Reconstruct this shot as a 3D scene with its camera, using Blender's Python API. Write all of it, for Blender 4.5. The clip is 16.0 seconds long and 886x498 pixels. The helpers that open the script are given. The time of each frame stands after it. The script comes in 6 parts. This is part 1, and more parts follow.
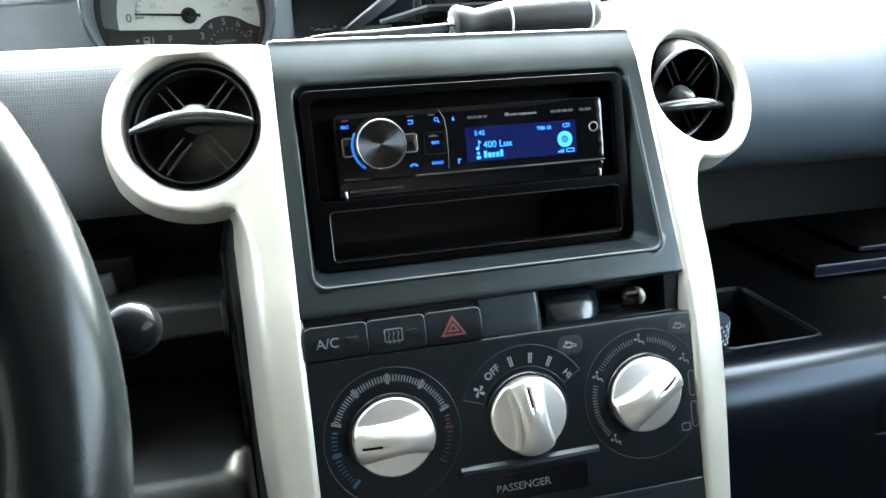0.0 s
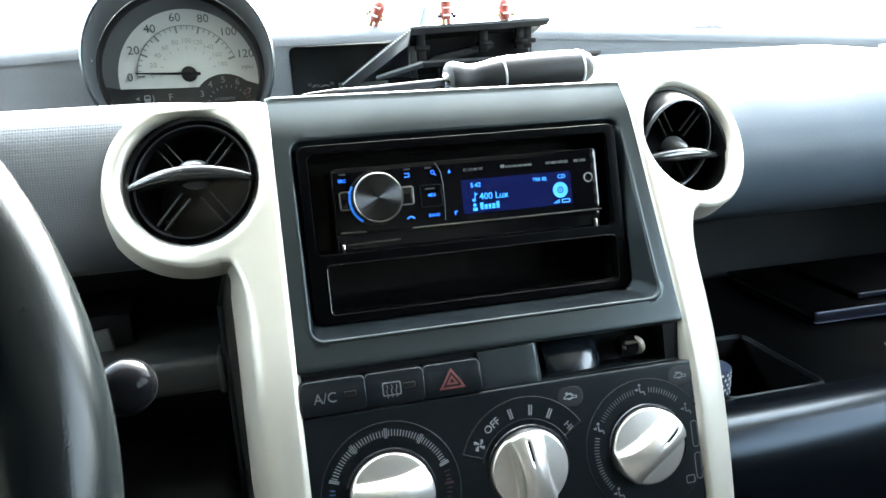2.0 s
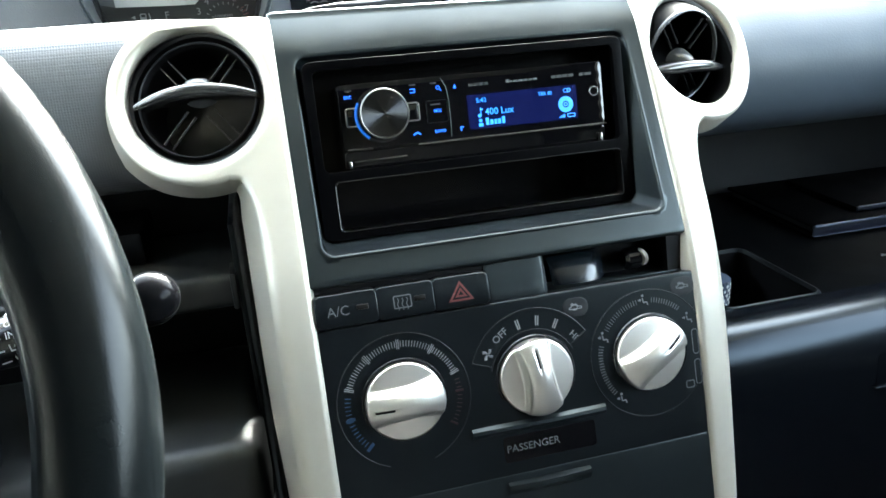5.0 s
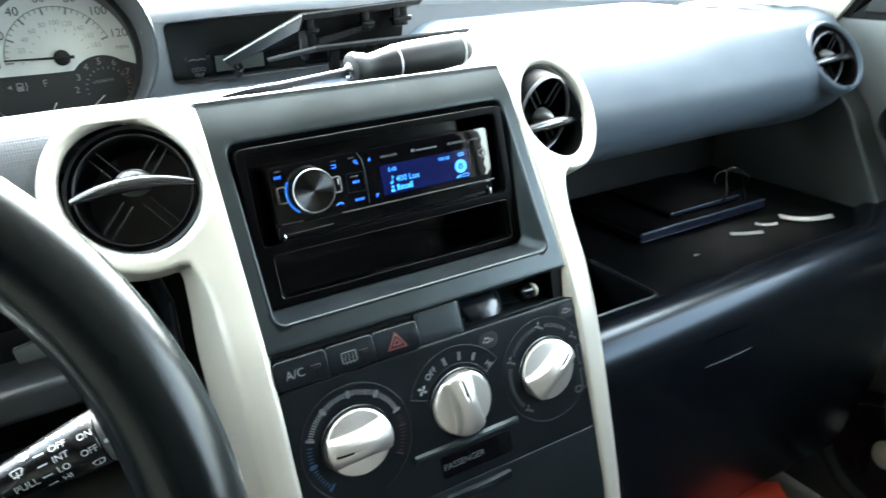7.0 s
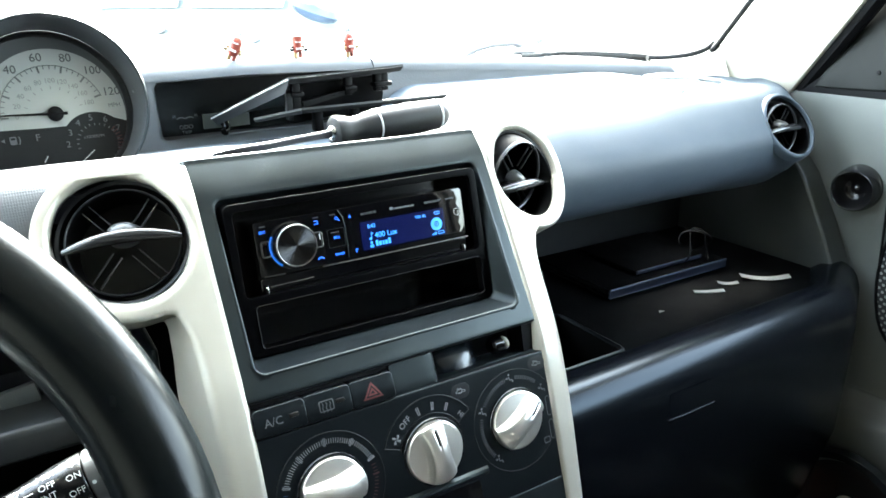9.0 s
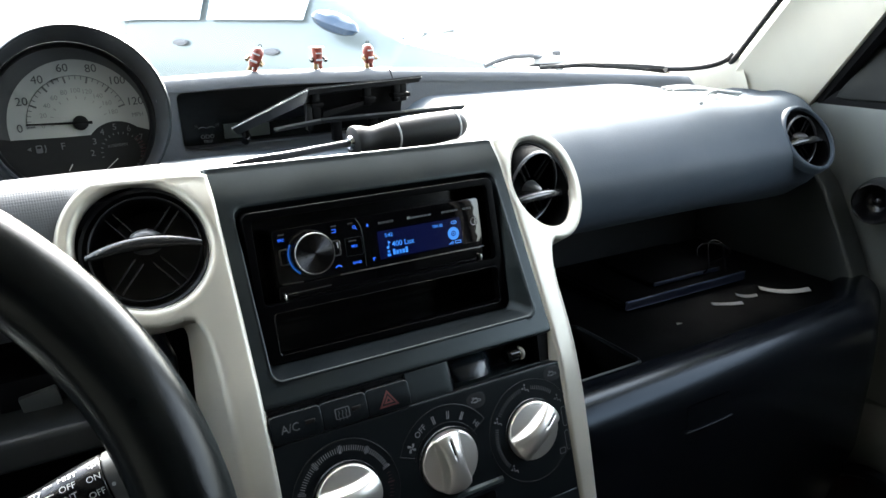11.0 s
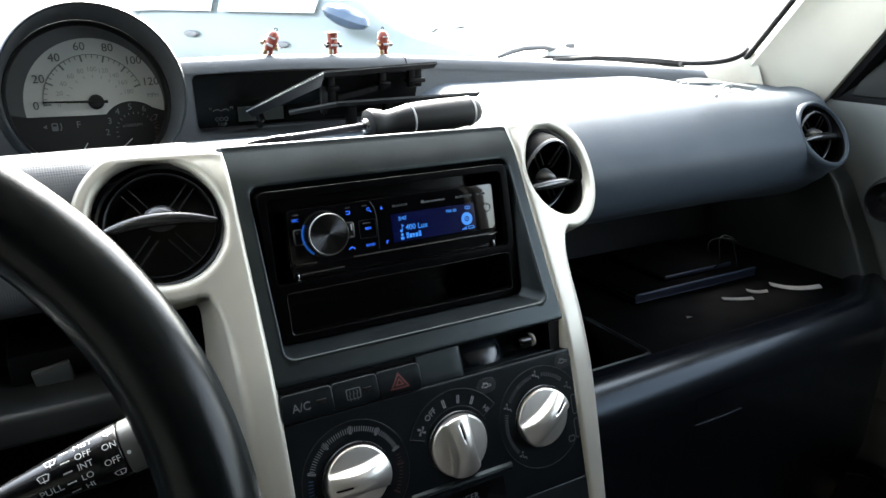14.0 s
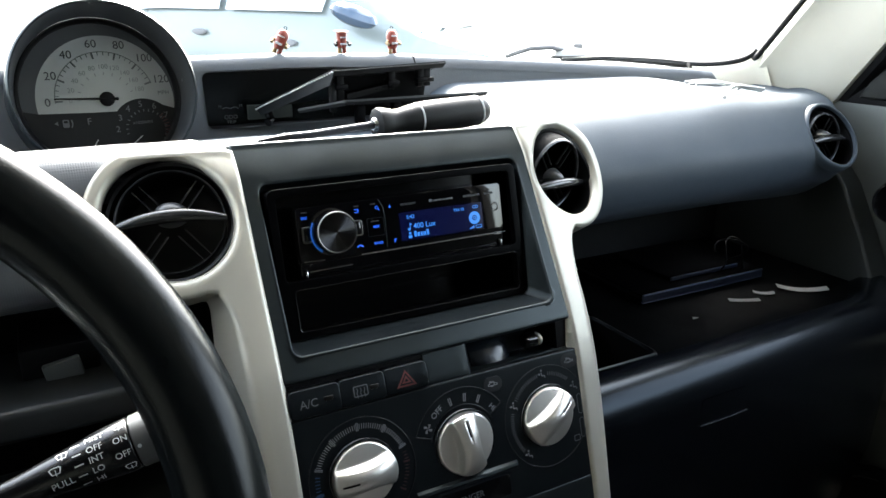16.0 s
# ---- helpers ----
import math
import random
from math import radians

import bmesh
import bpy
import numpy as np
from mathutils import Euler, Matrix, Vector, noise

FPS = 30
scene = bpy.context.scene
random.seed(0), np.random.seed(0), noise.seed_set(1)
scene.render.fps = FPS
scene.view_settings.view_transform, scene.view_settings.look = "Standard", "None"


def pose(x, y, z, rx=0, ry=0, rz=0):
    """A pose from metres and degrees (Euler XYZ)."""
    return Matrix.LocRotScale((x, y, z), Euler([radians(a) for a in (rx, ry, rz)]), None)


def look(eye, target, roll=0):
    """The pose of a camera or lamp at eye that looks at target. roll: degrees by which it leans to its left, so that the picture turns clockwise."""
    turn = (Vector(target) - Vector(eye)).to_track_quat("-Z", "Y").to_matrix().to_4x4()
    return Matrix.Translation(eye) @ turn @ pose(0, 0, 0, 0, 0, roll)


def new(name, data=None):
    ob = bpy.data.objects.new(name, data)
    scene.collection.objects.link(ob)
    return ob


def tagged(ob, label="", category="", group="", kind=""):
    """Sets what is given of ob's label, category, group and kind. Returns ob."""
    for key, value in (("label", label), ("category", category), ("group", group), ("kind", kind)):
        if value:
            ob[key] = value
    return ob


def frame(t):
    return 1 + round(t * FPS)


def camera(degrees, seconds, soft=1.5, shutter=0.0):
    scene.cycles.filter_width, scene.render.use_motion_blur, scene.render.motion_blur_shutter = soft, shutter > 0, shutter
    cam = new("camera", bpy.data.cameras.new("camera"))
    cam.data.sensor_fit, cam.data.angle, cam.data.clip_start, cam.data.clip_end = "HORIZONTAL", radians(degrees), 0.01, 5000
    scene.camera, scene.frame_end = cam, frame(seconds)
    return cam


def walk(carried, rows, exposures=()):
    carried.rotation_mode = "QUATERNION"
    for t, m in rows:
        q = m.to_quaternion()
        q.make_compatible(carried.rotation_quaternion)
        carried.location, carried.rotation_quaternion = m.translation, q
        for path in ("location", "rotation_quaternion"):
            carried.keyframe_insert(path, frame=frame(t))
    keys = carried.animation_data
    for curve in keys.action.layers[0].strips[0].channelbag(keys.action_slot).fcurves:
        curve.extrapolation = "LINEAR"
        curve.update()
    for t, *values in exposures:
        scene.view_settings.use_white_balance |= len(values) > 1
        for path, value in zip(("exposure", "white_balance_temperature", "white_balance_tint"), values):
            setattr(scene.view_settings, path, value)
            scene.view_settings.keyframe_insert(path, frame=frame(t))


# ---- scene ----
# ---- camera ----
cam = camera(62.5, 16.0, 1.5, 0.4)
ROWS = [
    (0.0, -0.1203, -0.4259, 1.1386, 70.60, 1.94, -13.71),
    (0.5, -0.1206, -0.4236, 1.1356, 69.90, 1.46, -14.72),
    (1.0, -0.1202, -0.4232, 1.1390, 72.57, 1.79, -14.99),
    (1.5, -0.1190, -0.4260, 1.1393, 74.28, 2.44, -14.44),
    (2.0, -0.1195, -0.4262, 1.1391, 74.58, 2.60, -14.01),
    (2.5, -0.1230, -0.4258, 1.1362, 74.31, 2.60, -13.01),
    (3.0, -0.1229, -0.4252, 1.1340, 73.82, 2.53, -12.53),
    (3.5, -0.1264, -0.4263, 1.1373, 73.14, 2.89, -12.54),
    (4.0, -0.1279, -0.4277, 1.1349, 73.02, 2.89, -12.48),
    (4.2, -0.1263, -0.4264, 1.1346, 71.99, 2.54, -12.75),
    (6.3, -0.1546, -0.4417, 1.1579, 67.15, 5.69, -18.60),
    (6.5, -0.1694, -0.4380, 1.1838, 67.28, 4.76, -20.68),
    (6.8, -0.1906, -0.4403, 1.2068, 65.16, 4.38, -27.63),
    (7.0, -0.2072, -0.4465, 1.2077, 66.55, 2.37, -30.14),
    (7.5, -0.2122, -0.4497, 1.2066, 66.98, -0.02, -33.68),
    (8.0, -0.2039, -0.4498, 1.2122, 67.59, 0.09, -35.99),
    (8.5, -0.2179, -0.4607, 1.2144, 69.54, 0.46, -33.80),
    (9.0, -0.2196, -0.4669, 1.2181, 70.71, 0.88, -31.69),
    (9.5, -0.2200, -0.4699, 1.2187, 71.93, 0.87, -30.54),
    (12.0, -0.2232, -0.4689, 1.2134, 71.41, 0.75, -30.11),
    (12.5, -0.2257, -0.4680, 1.2107, 71.42, 0.45, -29.92),
    (13.0, -0.2257, -0.4685, 1.2103, 71.34, 0.24, -29.76),
    (13.5, -0.2266, -0.4686, 1.2099, 71.26, -0.00, -29.56),
    (14.0, -0.2274, -0.4689, 1.2083, 71.41, -0.11, -29.50),
    (14.5, -0.2276, -0.4685, 1.2096, 71.34, -0.27, -29.30),
    (15.0, -0.2287, -0.4702, 1.2103, 71.54, -0.18, -29.04),
    (15.5, -0.2297, -0.4709, 1.2098, 71.77, -0.16, -28.95),
    (16.0, -0.2299, -0.4701, 1.2085, 71.36, -0.40, -28.95),
]
GAIN = 4.3
walk(cam, [(t, pose(*p)) for t, *p in ROWS],
     [(t, e + GAIN, k, g) for t, e, k, g in ((0.0, 1.62, 6250, 2), (0.5, 1.66, 6250, 2), (1.0, 1.7, 6250, 2), (2.0, 1.42, 6250, 2), (3.0, 1.17, 6250, 2), (4.2, 1.26, 6250, 2), (6.3, 1.66, 6250, 0), (7.2, 1.53, 6250, 0), (8.2, 1.56, 6250, 0), (9.0, 1.4, 6250, 1), (9.7, 0.7, 6300, 4), (11.8, -0.03, 6450, 7), (16.0, -0.03, 6450, 7))])

# ---- light: overcast daylight from the sky, through the car's windows ----
world = bpy.data.worlds.new("sky")
scene.world = world
world.use_nodes = True
wt = world.node_tree
sky = wt.nodes.new("ShaderNodeTexSky")
sky.sky_type = "NISHITA"
sky.sun_disc = False
sky.sun_elevation = radians(35)
sky.sun_rotation = radians(20)
sky.dust_density = 4.0
sky.air_density = 1.0
pale = wt.nodes.new("ShaderNodeHueSaturation")
pale.inputs["Saturation"].default_value = 0.5
wt.links.new(sky.outputs[0], pale.inputs["Color"])
wt.links.new(pale.outputs[0], wt.nodes["Background"].inputs[0])
wt.nodes["Background"].inputs[1].default_value = 0.15
sun = new("sun", bpy.data.lights.new("sun", "SUN"))
sun.data.energy, sun.data.angle, sun.data.color = 1.4, radians(25), (1.0, 0.96, 0.9)
sun.matrix_world = look((2.5, 6, 5.5), (0, 0, 1))


# ---- materials ----
def material(name, color, rough=0.5, metal=0.0, grain=0.0, scale=900.0, vary=0.12, vscale=25.0, coat=0.0, emit=None, power=0.0,
             cells=False, spec=0.5, rvary=0.12, order=1.0, tint=None, dust=0.0):
    """Colour varied at two scales, roughness wear and a fine relief."""
    m = bpy.data.materials.new(name)
    m.use_nodes = True
    nt = m.node_tree
    b = nt.nodes["Principled BSDF"]
    b.inputs["Roughness"].default_value, b.inputs["Metallic"].default_value = rough, metal
    b.inputs["Coat Weight"].default_value = coat
    b.inputs["Coat Roughness"].default_value = 0.06
    b.inputs["Specular IOR Level"].default_value = spec
    if tint:
        b.inputs["Specular Tint"].default_value = (*tint, 1)
    co = nt.nodes.new("ShaderNodeTexCoord")
    big = nt.nodes.new("ShaderNodeTexNoise")
    big.inputs["Scale"].default_value, big.inputs["Detail"].default_value = vscale, 6.0
    nt.links.new(co.outputs["Object"], big.inputs["Vector"])
    mix = nt.nodes.new("ShaderNodeMix")
    mix.data_type = "RGBA"
    mix.inputs[6].default_value = (*[c * (1 - vary) for c in color], 1)
    mix.inputs[7].default_value = (*[min(1, c * (1 + vary)) for c in color], 1)
    nt.links.new(big.outputs["Fac"], mix.inputs[0])
    nt.links.new(mix.outputs[2], b.inputs["Base Color"])
    if dust:
        speck = nt.nodes.new("ShaderNodeTexVoronoi")
        speck.inputs["Scale"].default_value = 170
        nt.links.new(co.outputs["Object"], speck.inputs["Vector"])
        near, pick, both = (nt.nodes.new("ShaderNodeMath") for _ in range(3))
        near.operation, pick.operation, both.operation = "LESS_THAN", "GREATER_THAN", "MULTIPLY"
        near.inputs[1].default_value, pick.inputs[1].default_value = 0.055, 0.93
        nt.links.new(speck.outputs["Distance"], near.inputs[0])
        nt.links.new(speck.outputs["Color"], pick.inputs[0])
        nt.links.new(near.outputs[0], both.inputs[0])
        nt.links.new(pick.outputs[0], both.inputs[1])
        over = nt.nodes.new("ShaderNodeMix")
        over.data_type = "RGBA"
        over.inputs[7].default_value = (dust, dust, dust, 1)
        nt.links.new(both.outputs[0], over.inputs[0])
        nt.links.new(mix.outputs[2], over.inputs[6])
        nt.links.new(over.outputs[2], b.inputs["Base Color"])
    if rvary:
        mr = nt.nodes.new("ShaderNodeMapRange")
        mr.inputs["From Min"].default_value, mr.inputs["From Max"].default_value = 0.3, 0.7
        mr.inputs["To Min"].default_value, mr.inputs["To Max"].default_value = rough * (1 - rvary), min(1, rough * (1 + rvary))
        nt.links.new(big.outputs["Fac"], mr.inputs["Value"])
        nt.links.new(mr.outputs[0], b.inputs["Roughness"])
    if grain:
        if cells:
            fine = nt.nodes.new("ShaderNodeTexVoronoi")
            fine.inputs["Randomness"].default_value = order
            out = fine.outputs["Distance"]
        else:
            fine = nt.nodes.new("ShaderNodeTexNoise")
            fine.inputs["Detail"].default_value = 3.0
            out = fine.outputs["Fac"]
        fine.inputs["Scale"].default_value = scale
        nt.links.new(co.outputs["Object"], fine.inputs["Vector"])
        bump = nt.nodes.new("ShaderNodeBump")
        bump.inputs["Strength"].default_value, bump.inputs["Distance"].default_value = grain, 0.0004
        nt.links.new(out, bump.inputs["Height"])
        nt.links.new(bump.outputs[0], b.inputs["Normal"])
    if emit:
        b.inputs["Emission Color"].default_value = (*emit, 1)
        b.inputs["Emission Strength"].default_value = power
    return m


console_grey = material("console_grey_plastic", (0.0042, 0.0058, 0.0070), 0.34, grain=0.10, scale=2500, vary=0.2, spec=0.42, tint=(0.88, 1.0, 1.0), dust=0.10)
panel_black = material("panel_black_plastic", (0.0032, 0.0041, 0.0052), 0.31, grain=0.08, scale=2500, vary=0.2, spec=0.22, tint=(0.88, 1.0, 1.0), dust=0.08)
deep_black = material("deep_black_plastic", (0.0024, 0.0024, 0.0028), 0.5, grain=0.2, scale=1500, spec=0.12)
pad_grey = material("dashboard_grey_vinyl", (0.038, 0.051, 0.066), 0.60, grain=0.1, scale=700, cells=True, vary=0.1, spec=0.45)
pad_dimple = material("dashboard_dimpled_vinyl", (0.062, 0.066, 0.071), 0.42, grain=0.5, scale=640, cells=True, vary=0.08, order=0.2, dust=0.14)
silver = material("satin_silver_paint", (0.44, 0.42, 0.36), 0.42, metal=0.5, grain=0.05, scale=3000, vary=0.04)
knob_metal = material("satin_knob_metal", (0.80, 0.77, 0.72), 0.37, metal=1.0, vary=0.02, rvary=0.05)
chrome = material("chrome", (0.75, 0.75, 0.76), 0.14, metal=1.0, vary=0.04)
ball_black = material("ball_end_black", (0.003, 0.003, 0.0035), 0.13, vary=0.1, spec=0.04)
grip_black = material("grip_black_rubber", (0.0055, 0.0055, 0.0055), 0.5, grain=0.3, scale=1200, spec=0.25)
gloss_black = material("gloss_black", (0.0022, 0.0022, 0.0026), 0.035, vary=0.2)
ridge_black = material("ridge_black", (0.010, 0.011, 0.012), 0.4, spec=0.25)
kit_black = material("semi_gloss_black", (0.003, 0.003, 0.0034), 0.24, vary=0.2, spec=0.42)
vent_grey = material("vent_grey_plastic", (0.012, 0.012, 0.013), 0.3, vary=0.1, spec=0.35)
blade_black = material("vent_blade_plastic", (0.012, 0.012, 0.0125), 0.2, vary=0.1, spec=0.75)
vent_edge = material("vent_edge_plastic", (0.004, 0.004, 0.0045), 0.4, vary=0.1, spec=0.2)
hub_grey = material("vent_hub_plastic", (0.055, 0.056, 0.058), 0.33, vary=0.25, vscale=400, spec=0.6)
vent_bowl = material("vent_bowl_plastic", (0.0014, 0.0014, 0.0016), 0.6, vary=0.1, spec=0.04)
collar_black = material("knob_collar_plastic", (0.012, 0.0125, 0.0135), 0.24, vary=0.1, spec=0.45)
vent_gloss = material("vent_ring_plastic", (0.045, 0.047, 0.050), 0.24, vary=0.1, spec=0.8)
vent_black = material("vent_black_plastic", (0.0016, 0.0016, 0.0018), 0.35, vary=0.2, spec=0.2)
leather = material("black_leather", (0.0036, 0.0046, 0.0050), 0.20, grain=0.18, scale=1500, vary=0.15, vscale=60, spec=0.17, rvary=0.1)
rubber = material("black_rubber", (0.008, 0.008, 0.0085), 0.5, grain=0.4, scale=900, spec=0.22)
# Lower dashboard near black: shade from the unbuilt seats is in its colour.
lower_shaded = material("lower_dashboard_shaded", (0.0012, 0.0016, 0.0026), 0.25, vary=0.1, tint=(0.72, 0.86, 1.0), spec=0.22, rvary=0.04)
riser_grey = material("riser_grey_vinyl", (0.060, 0.066, 0.074), 0.5, grain=0.3, scale=700, cells=True)
print_white = material("white_print", (0.42, 0.43, 0.43), 0.6, vary=0.1)
print_scale = material("grey_scale_print", (0.125, 0.13, 0.135), 0.6, vary=0.1)
print_dim = material("dim_grey_print", (0.075, 0.081, 0.084), 0.6, vary=0.1)
print_red = material("red_print", (0.070, 0.009, 0.007), 0.6, vary=0.1)
print_blue = material("blue_print", (0.009, 0.04, 0.095), 0.6, vary=0.1)
dull_red = material("dull_red_print", (0.030, 0.006, 0.006), 0.6)
faint_print = material("faint_print", (0.010, 0.011, 0.012), 0.6)
readout_print = material("readout_print", (0.07, 0.075, 0.078), 0.6)
dial_white = material("dial_white", (0.245, 0.255, 0.25), 0.55, vary=0.06)
dial_grey = material("dial_grey_print", (0.135, 0.142, 0.14), 0.6, vary=0.1)
dial_black = material("dial_black", (0.005, 0.0055, 0.006), 0.5, spec=0.25)
numeral_ink = material("dial_numeral_print", (0.032, 0.035, 0.037), 0.55)
tick_ink = material("dial_tick_print", (0.075, 0.08, 0.082), 0.55)
headliner = material("beige_pillar_trim", (0.62, 0.59, 0.50), 0.8, grain=0.4, scale=700, vary=0.06)
door_grey = material("door_grey_plastic", (0.085, 0.091, 0.084), 0.5, grain=0.5, scale=900, vary=0.15)
# Door grey darkened: the shade low on the door is in this colour.
door_shaded = material("door_charcoal_plastic", (0.038, 0.041, 0.039), 0.40, grain=0.4, scale=900, vary=0.15)
carpet = material("black_carpet", (0.012, 0.012, 0.013), 0.95, grain=1.0, scale=400, vary=0.3)
figure_red = material("figurine_red", (0.20, 0.035, 0.02), 0.35)
figure_gold = material("figurine_gold", (0.24, 0.16, 0.07), 0.35, metal=0.2)
paper_white = material("white_paper", (0.25, 0.25, 0.24), 0.8)
book_blue = material("dark_blue_cover", (0.034, 0.045, 0.075), 0.35)
book_navy = material("navy_spine", (0.006, 0.008, 0.016), 0.35)
# Cover colour taken near black to hold the shadow inside the shelf.
book_shaded = material("shaded_cover_board", (0.0006, 0.0007, 0.0009), 0.6, spec=0.01)
frame_black = material("frame_black", (0.0013, 0.0013, 0.0015), 0.3, spec=0.025)
pocket_black = material("pocket_black", (0.0022, 0.0022, 0.0025), 0.15, spec=0.25)
red_card = material("red_cardboard", (0.55, 0.05, 0.02), 0.7)
asphalt = material("asphalt", (0.16, 0.16, 0.155), 0.85, grain=0.5, scale=120, vary=0.2, vscale=3)
lcd_back = material("lcd_backlight", (0.004, 0.005, 0.02), 0.1, emit=(0.006, 0.018, 0.26), power=0.0038, vary=0.1)
lcd_blue = material("lcd_lit_symbols", (0.05, 0.2, 0.5), 0.3, emit=(0.022, 0.25, 1.0), power=0.030)
steel_dim = material("dim_bright_trim", (0.22, 0.21, 0.20), 0.3, metal=1.0)
glow_blue = material("ring_light_blue", (0.03, 0.1, 0.5), 0.3, emit=(0.03, 0.25, 1.0), power=0.012)
led_blue = material("button_light_blue", (0.03, 0.1, 0.5), 0.3, emit=(0.02, 0.14, 1.0), power=0.042)


def glass_material(name, tint, gloss):
    m = bpy.data.materials.new(name)
    m.use_nodes = True
    nt = m.node_tree
    nt.nodes.remove(nt.nodes["Principled BSDF"])
    clear, shine, mix = (nt.nodes.new("ShaderNode" + k) for k in ("BsdfTransparent", "BsdfGlossy", "MixShader"))
    clear.inputs[0].default_value = (*tint, 1)
    shine.inputs["Roughness"].default_value = 0.02
    mix.inputs[0].default_value = gloss
    nt.links.new(clear.outputs[0], mix.inputs[1])
    nt.links.new(shine.outputs[0], mix.inputs[2])
    nt.links.new(mix.outputs[0], nt.nodes["Material Output"].inputs[0])
    return m


window_glass = glass_material("window_glass", (0.93, 0.95, 0.94), 0.05)


# ---- mesh helpers ----
def thing(name, label, category, group="", at=(0, 0, 0), kind=""):
    ob = new(name)
    ob.empty_display_size = 0.01
    ob.location = at
    return tagged(ob, label, category, group, kind)


def part(name, bm, mat, parent=None, label="", m=None, sharp=38):
    """Links a bmesh, in world places (or in m's), as one mesh object, under its parent."""
    if m is not None:
        bm.transform(m)
    bmesh.ops.remove_doubles(bm, verts=bm.verts, dist=1e-6)
    bmesh.ops.recalc_face_normals(bm, faces=bm.faces)
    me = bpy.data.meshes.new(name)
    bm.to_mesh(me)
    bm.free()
    for one in mat if isinstance(mat, (list, tuple)) else [mat]:
        me.materials.append(one)
    me.shade_smooth()
    me.set_sharp_from_angle(angle=radians(sharp))
    ob = new(name, me)
    if parent is not None:
        ob.parent = parent
        if parent.parent is None:
            ob.matrix_parent_inverse = Matrix.Translation(-parent.matrix_basis.translation)
    if label:
        ob["label"] = label
    return ob


def box(x0, x1, y0, y1, z0, z1, bevel=0.0, seg=2, bm=None):
    b = bmesh.new()
    bmesh.ops.create_cube(b, size=1.0)
    b.transform(Matrix.Translation(((x0 + x1) / 2, (y0 + y1) / 2, (z0 + z1) / 2)) @ Matrix.Diagonal((x1 - x0, y1 - y0, z1 - z0, 1)))
    if bevel:
        bmesh.ops.bevel(b, geom=b.edges[:], offset=bevel, segments=seg, affect="EDGES", profile=0.5)
    return merge(bm, b) if bm else b


def merge(bm, other, m=None):
    if m is not None:
        other.transform(m)
    tmp = bpy.data.meshes.new("tmp")
    other.to_mesh(tmp)
    other.free()
    bm.from_mesh(tmp)
    bpy.data.meshes.remove(tmp)
    return bm


def loft(loops, closed=True, cap_first=False, cap_last=False, bm=None):
    bm = bm or bmesh.new()
    rings = [[bm.verts.new(p) for p in loop] for loop in loops]
    n = len(rings[0])
    for a, b in zip(rings, rings[1:]):
        for i in range(n if closed else n - 1):
            j = (i + 1) % n
            bm.faces.new((a[i], a[j], b[j], b[i]))
    if cap_first:
        bm.faces.new(rings[0])
    if cap_last:
        bm.faces.new(rings[-1])
    return bm


def lathe(profile, n=48, m=None, cap=True, bm=None):
    """Turns (radius, height) rows about z."""
    loops = [[(r * math.cos(2 * math.pi * i / n), r * math.sin(2 * math.pi * i / n), h) for i in range(n)] for r, h in profile]
    b = loft(loops, True, cap, cap)
    if m is not None:
        b.transform(m)
    return merge(bm, b) if bm else b


def tube(points, radius, n=12, closed=False, bm=None, flat=1.0):
    """A round bar along points; radius may be a list."""
    pts = [Vector(p) for p in points]
    k = len(pts)
    radii = radius if isinstance(radius, (list, tuple)) else [radius] * k
    loops, up = [], Vector((0, 0, 1))
    for i, p in enumerate(pts):
        d = (pts[(i + 1) % k] - pts[i - 1]) if closed else (pts[min(i + 1, k - 1)] - pts[max(i - 1, 0)])
        d.normalize()
        if abs(d.dot(up)) > 0.95:
            up = Vector((0, 1, 0)) if abs(d.y) < 0.9 else Vector((1, 0, 0))
        a = d.cross(up).normalized()
        b = a.cross(d).normalized()
        up = b
        loops.append([p + radii[i] * (math.cos(2 * math.pi * j / n) * a + flat * math.sin(2 * math.pi * j / n) * b) for j in range(n)])
    if closed:
        loops.append(loops[0])
    out = loft(loops, True, not closed, not closed)
    return merge(bm, out) if bm else out


def rrect(x0, x1, z0, z1, r, n=8):
    """A rounded rectangle, counter-clockwise."""
    out = []
    for cx, cz, a in ((x1 - r, z1 - r, 0), (x0 + r, z1 - r, 90), (x0 + r, z0 + r, 180), (x1 - r, z0 + r, 270)):
        for i in range(n + 1):
            t = radians(a + 90 * i / n)
            out.append((cx + r * math.cos(t), cz + r * math.sin(t)))
    return out


def circle(cx, cz, r, n=64, a0=0.0, a1=360.0):
    full = abs(a1 - a0) >= 360
    k = n if full else n + 1
    return [(cx + r * math.cos(radians(a0 + (a1 - a0) * i / n)), cz + r * math.sin(radians(a0 + (a1 - a0) * i / n))) for i in range(k)]


def inside(p, poly):
    x, y = p
    hit = False
    for (x0, y0), (x1, y1) in zip(poly, poly[1:] + poly[:1]):
        if (y0 > y) != (y1 > y) and x < (x1 - x0) * (y - y0) / (y1 - y0) + x0:
            hit = not hit
    return hit


def dense(loop, step):
    out = []
    for (x0, y0), (x1, y1) in zip(loop, loop[1:] + loop[:1]):
        k = max(1, math.ceil(math.hypot(x1 - x0, y1 - y0) / step))
        out += [(x0 + (x1 - x0) * i / k, y0 + (y1 - y0) * i / k) for i in range(k)]
    return out


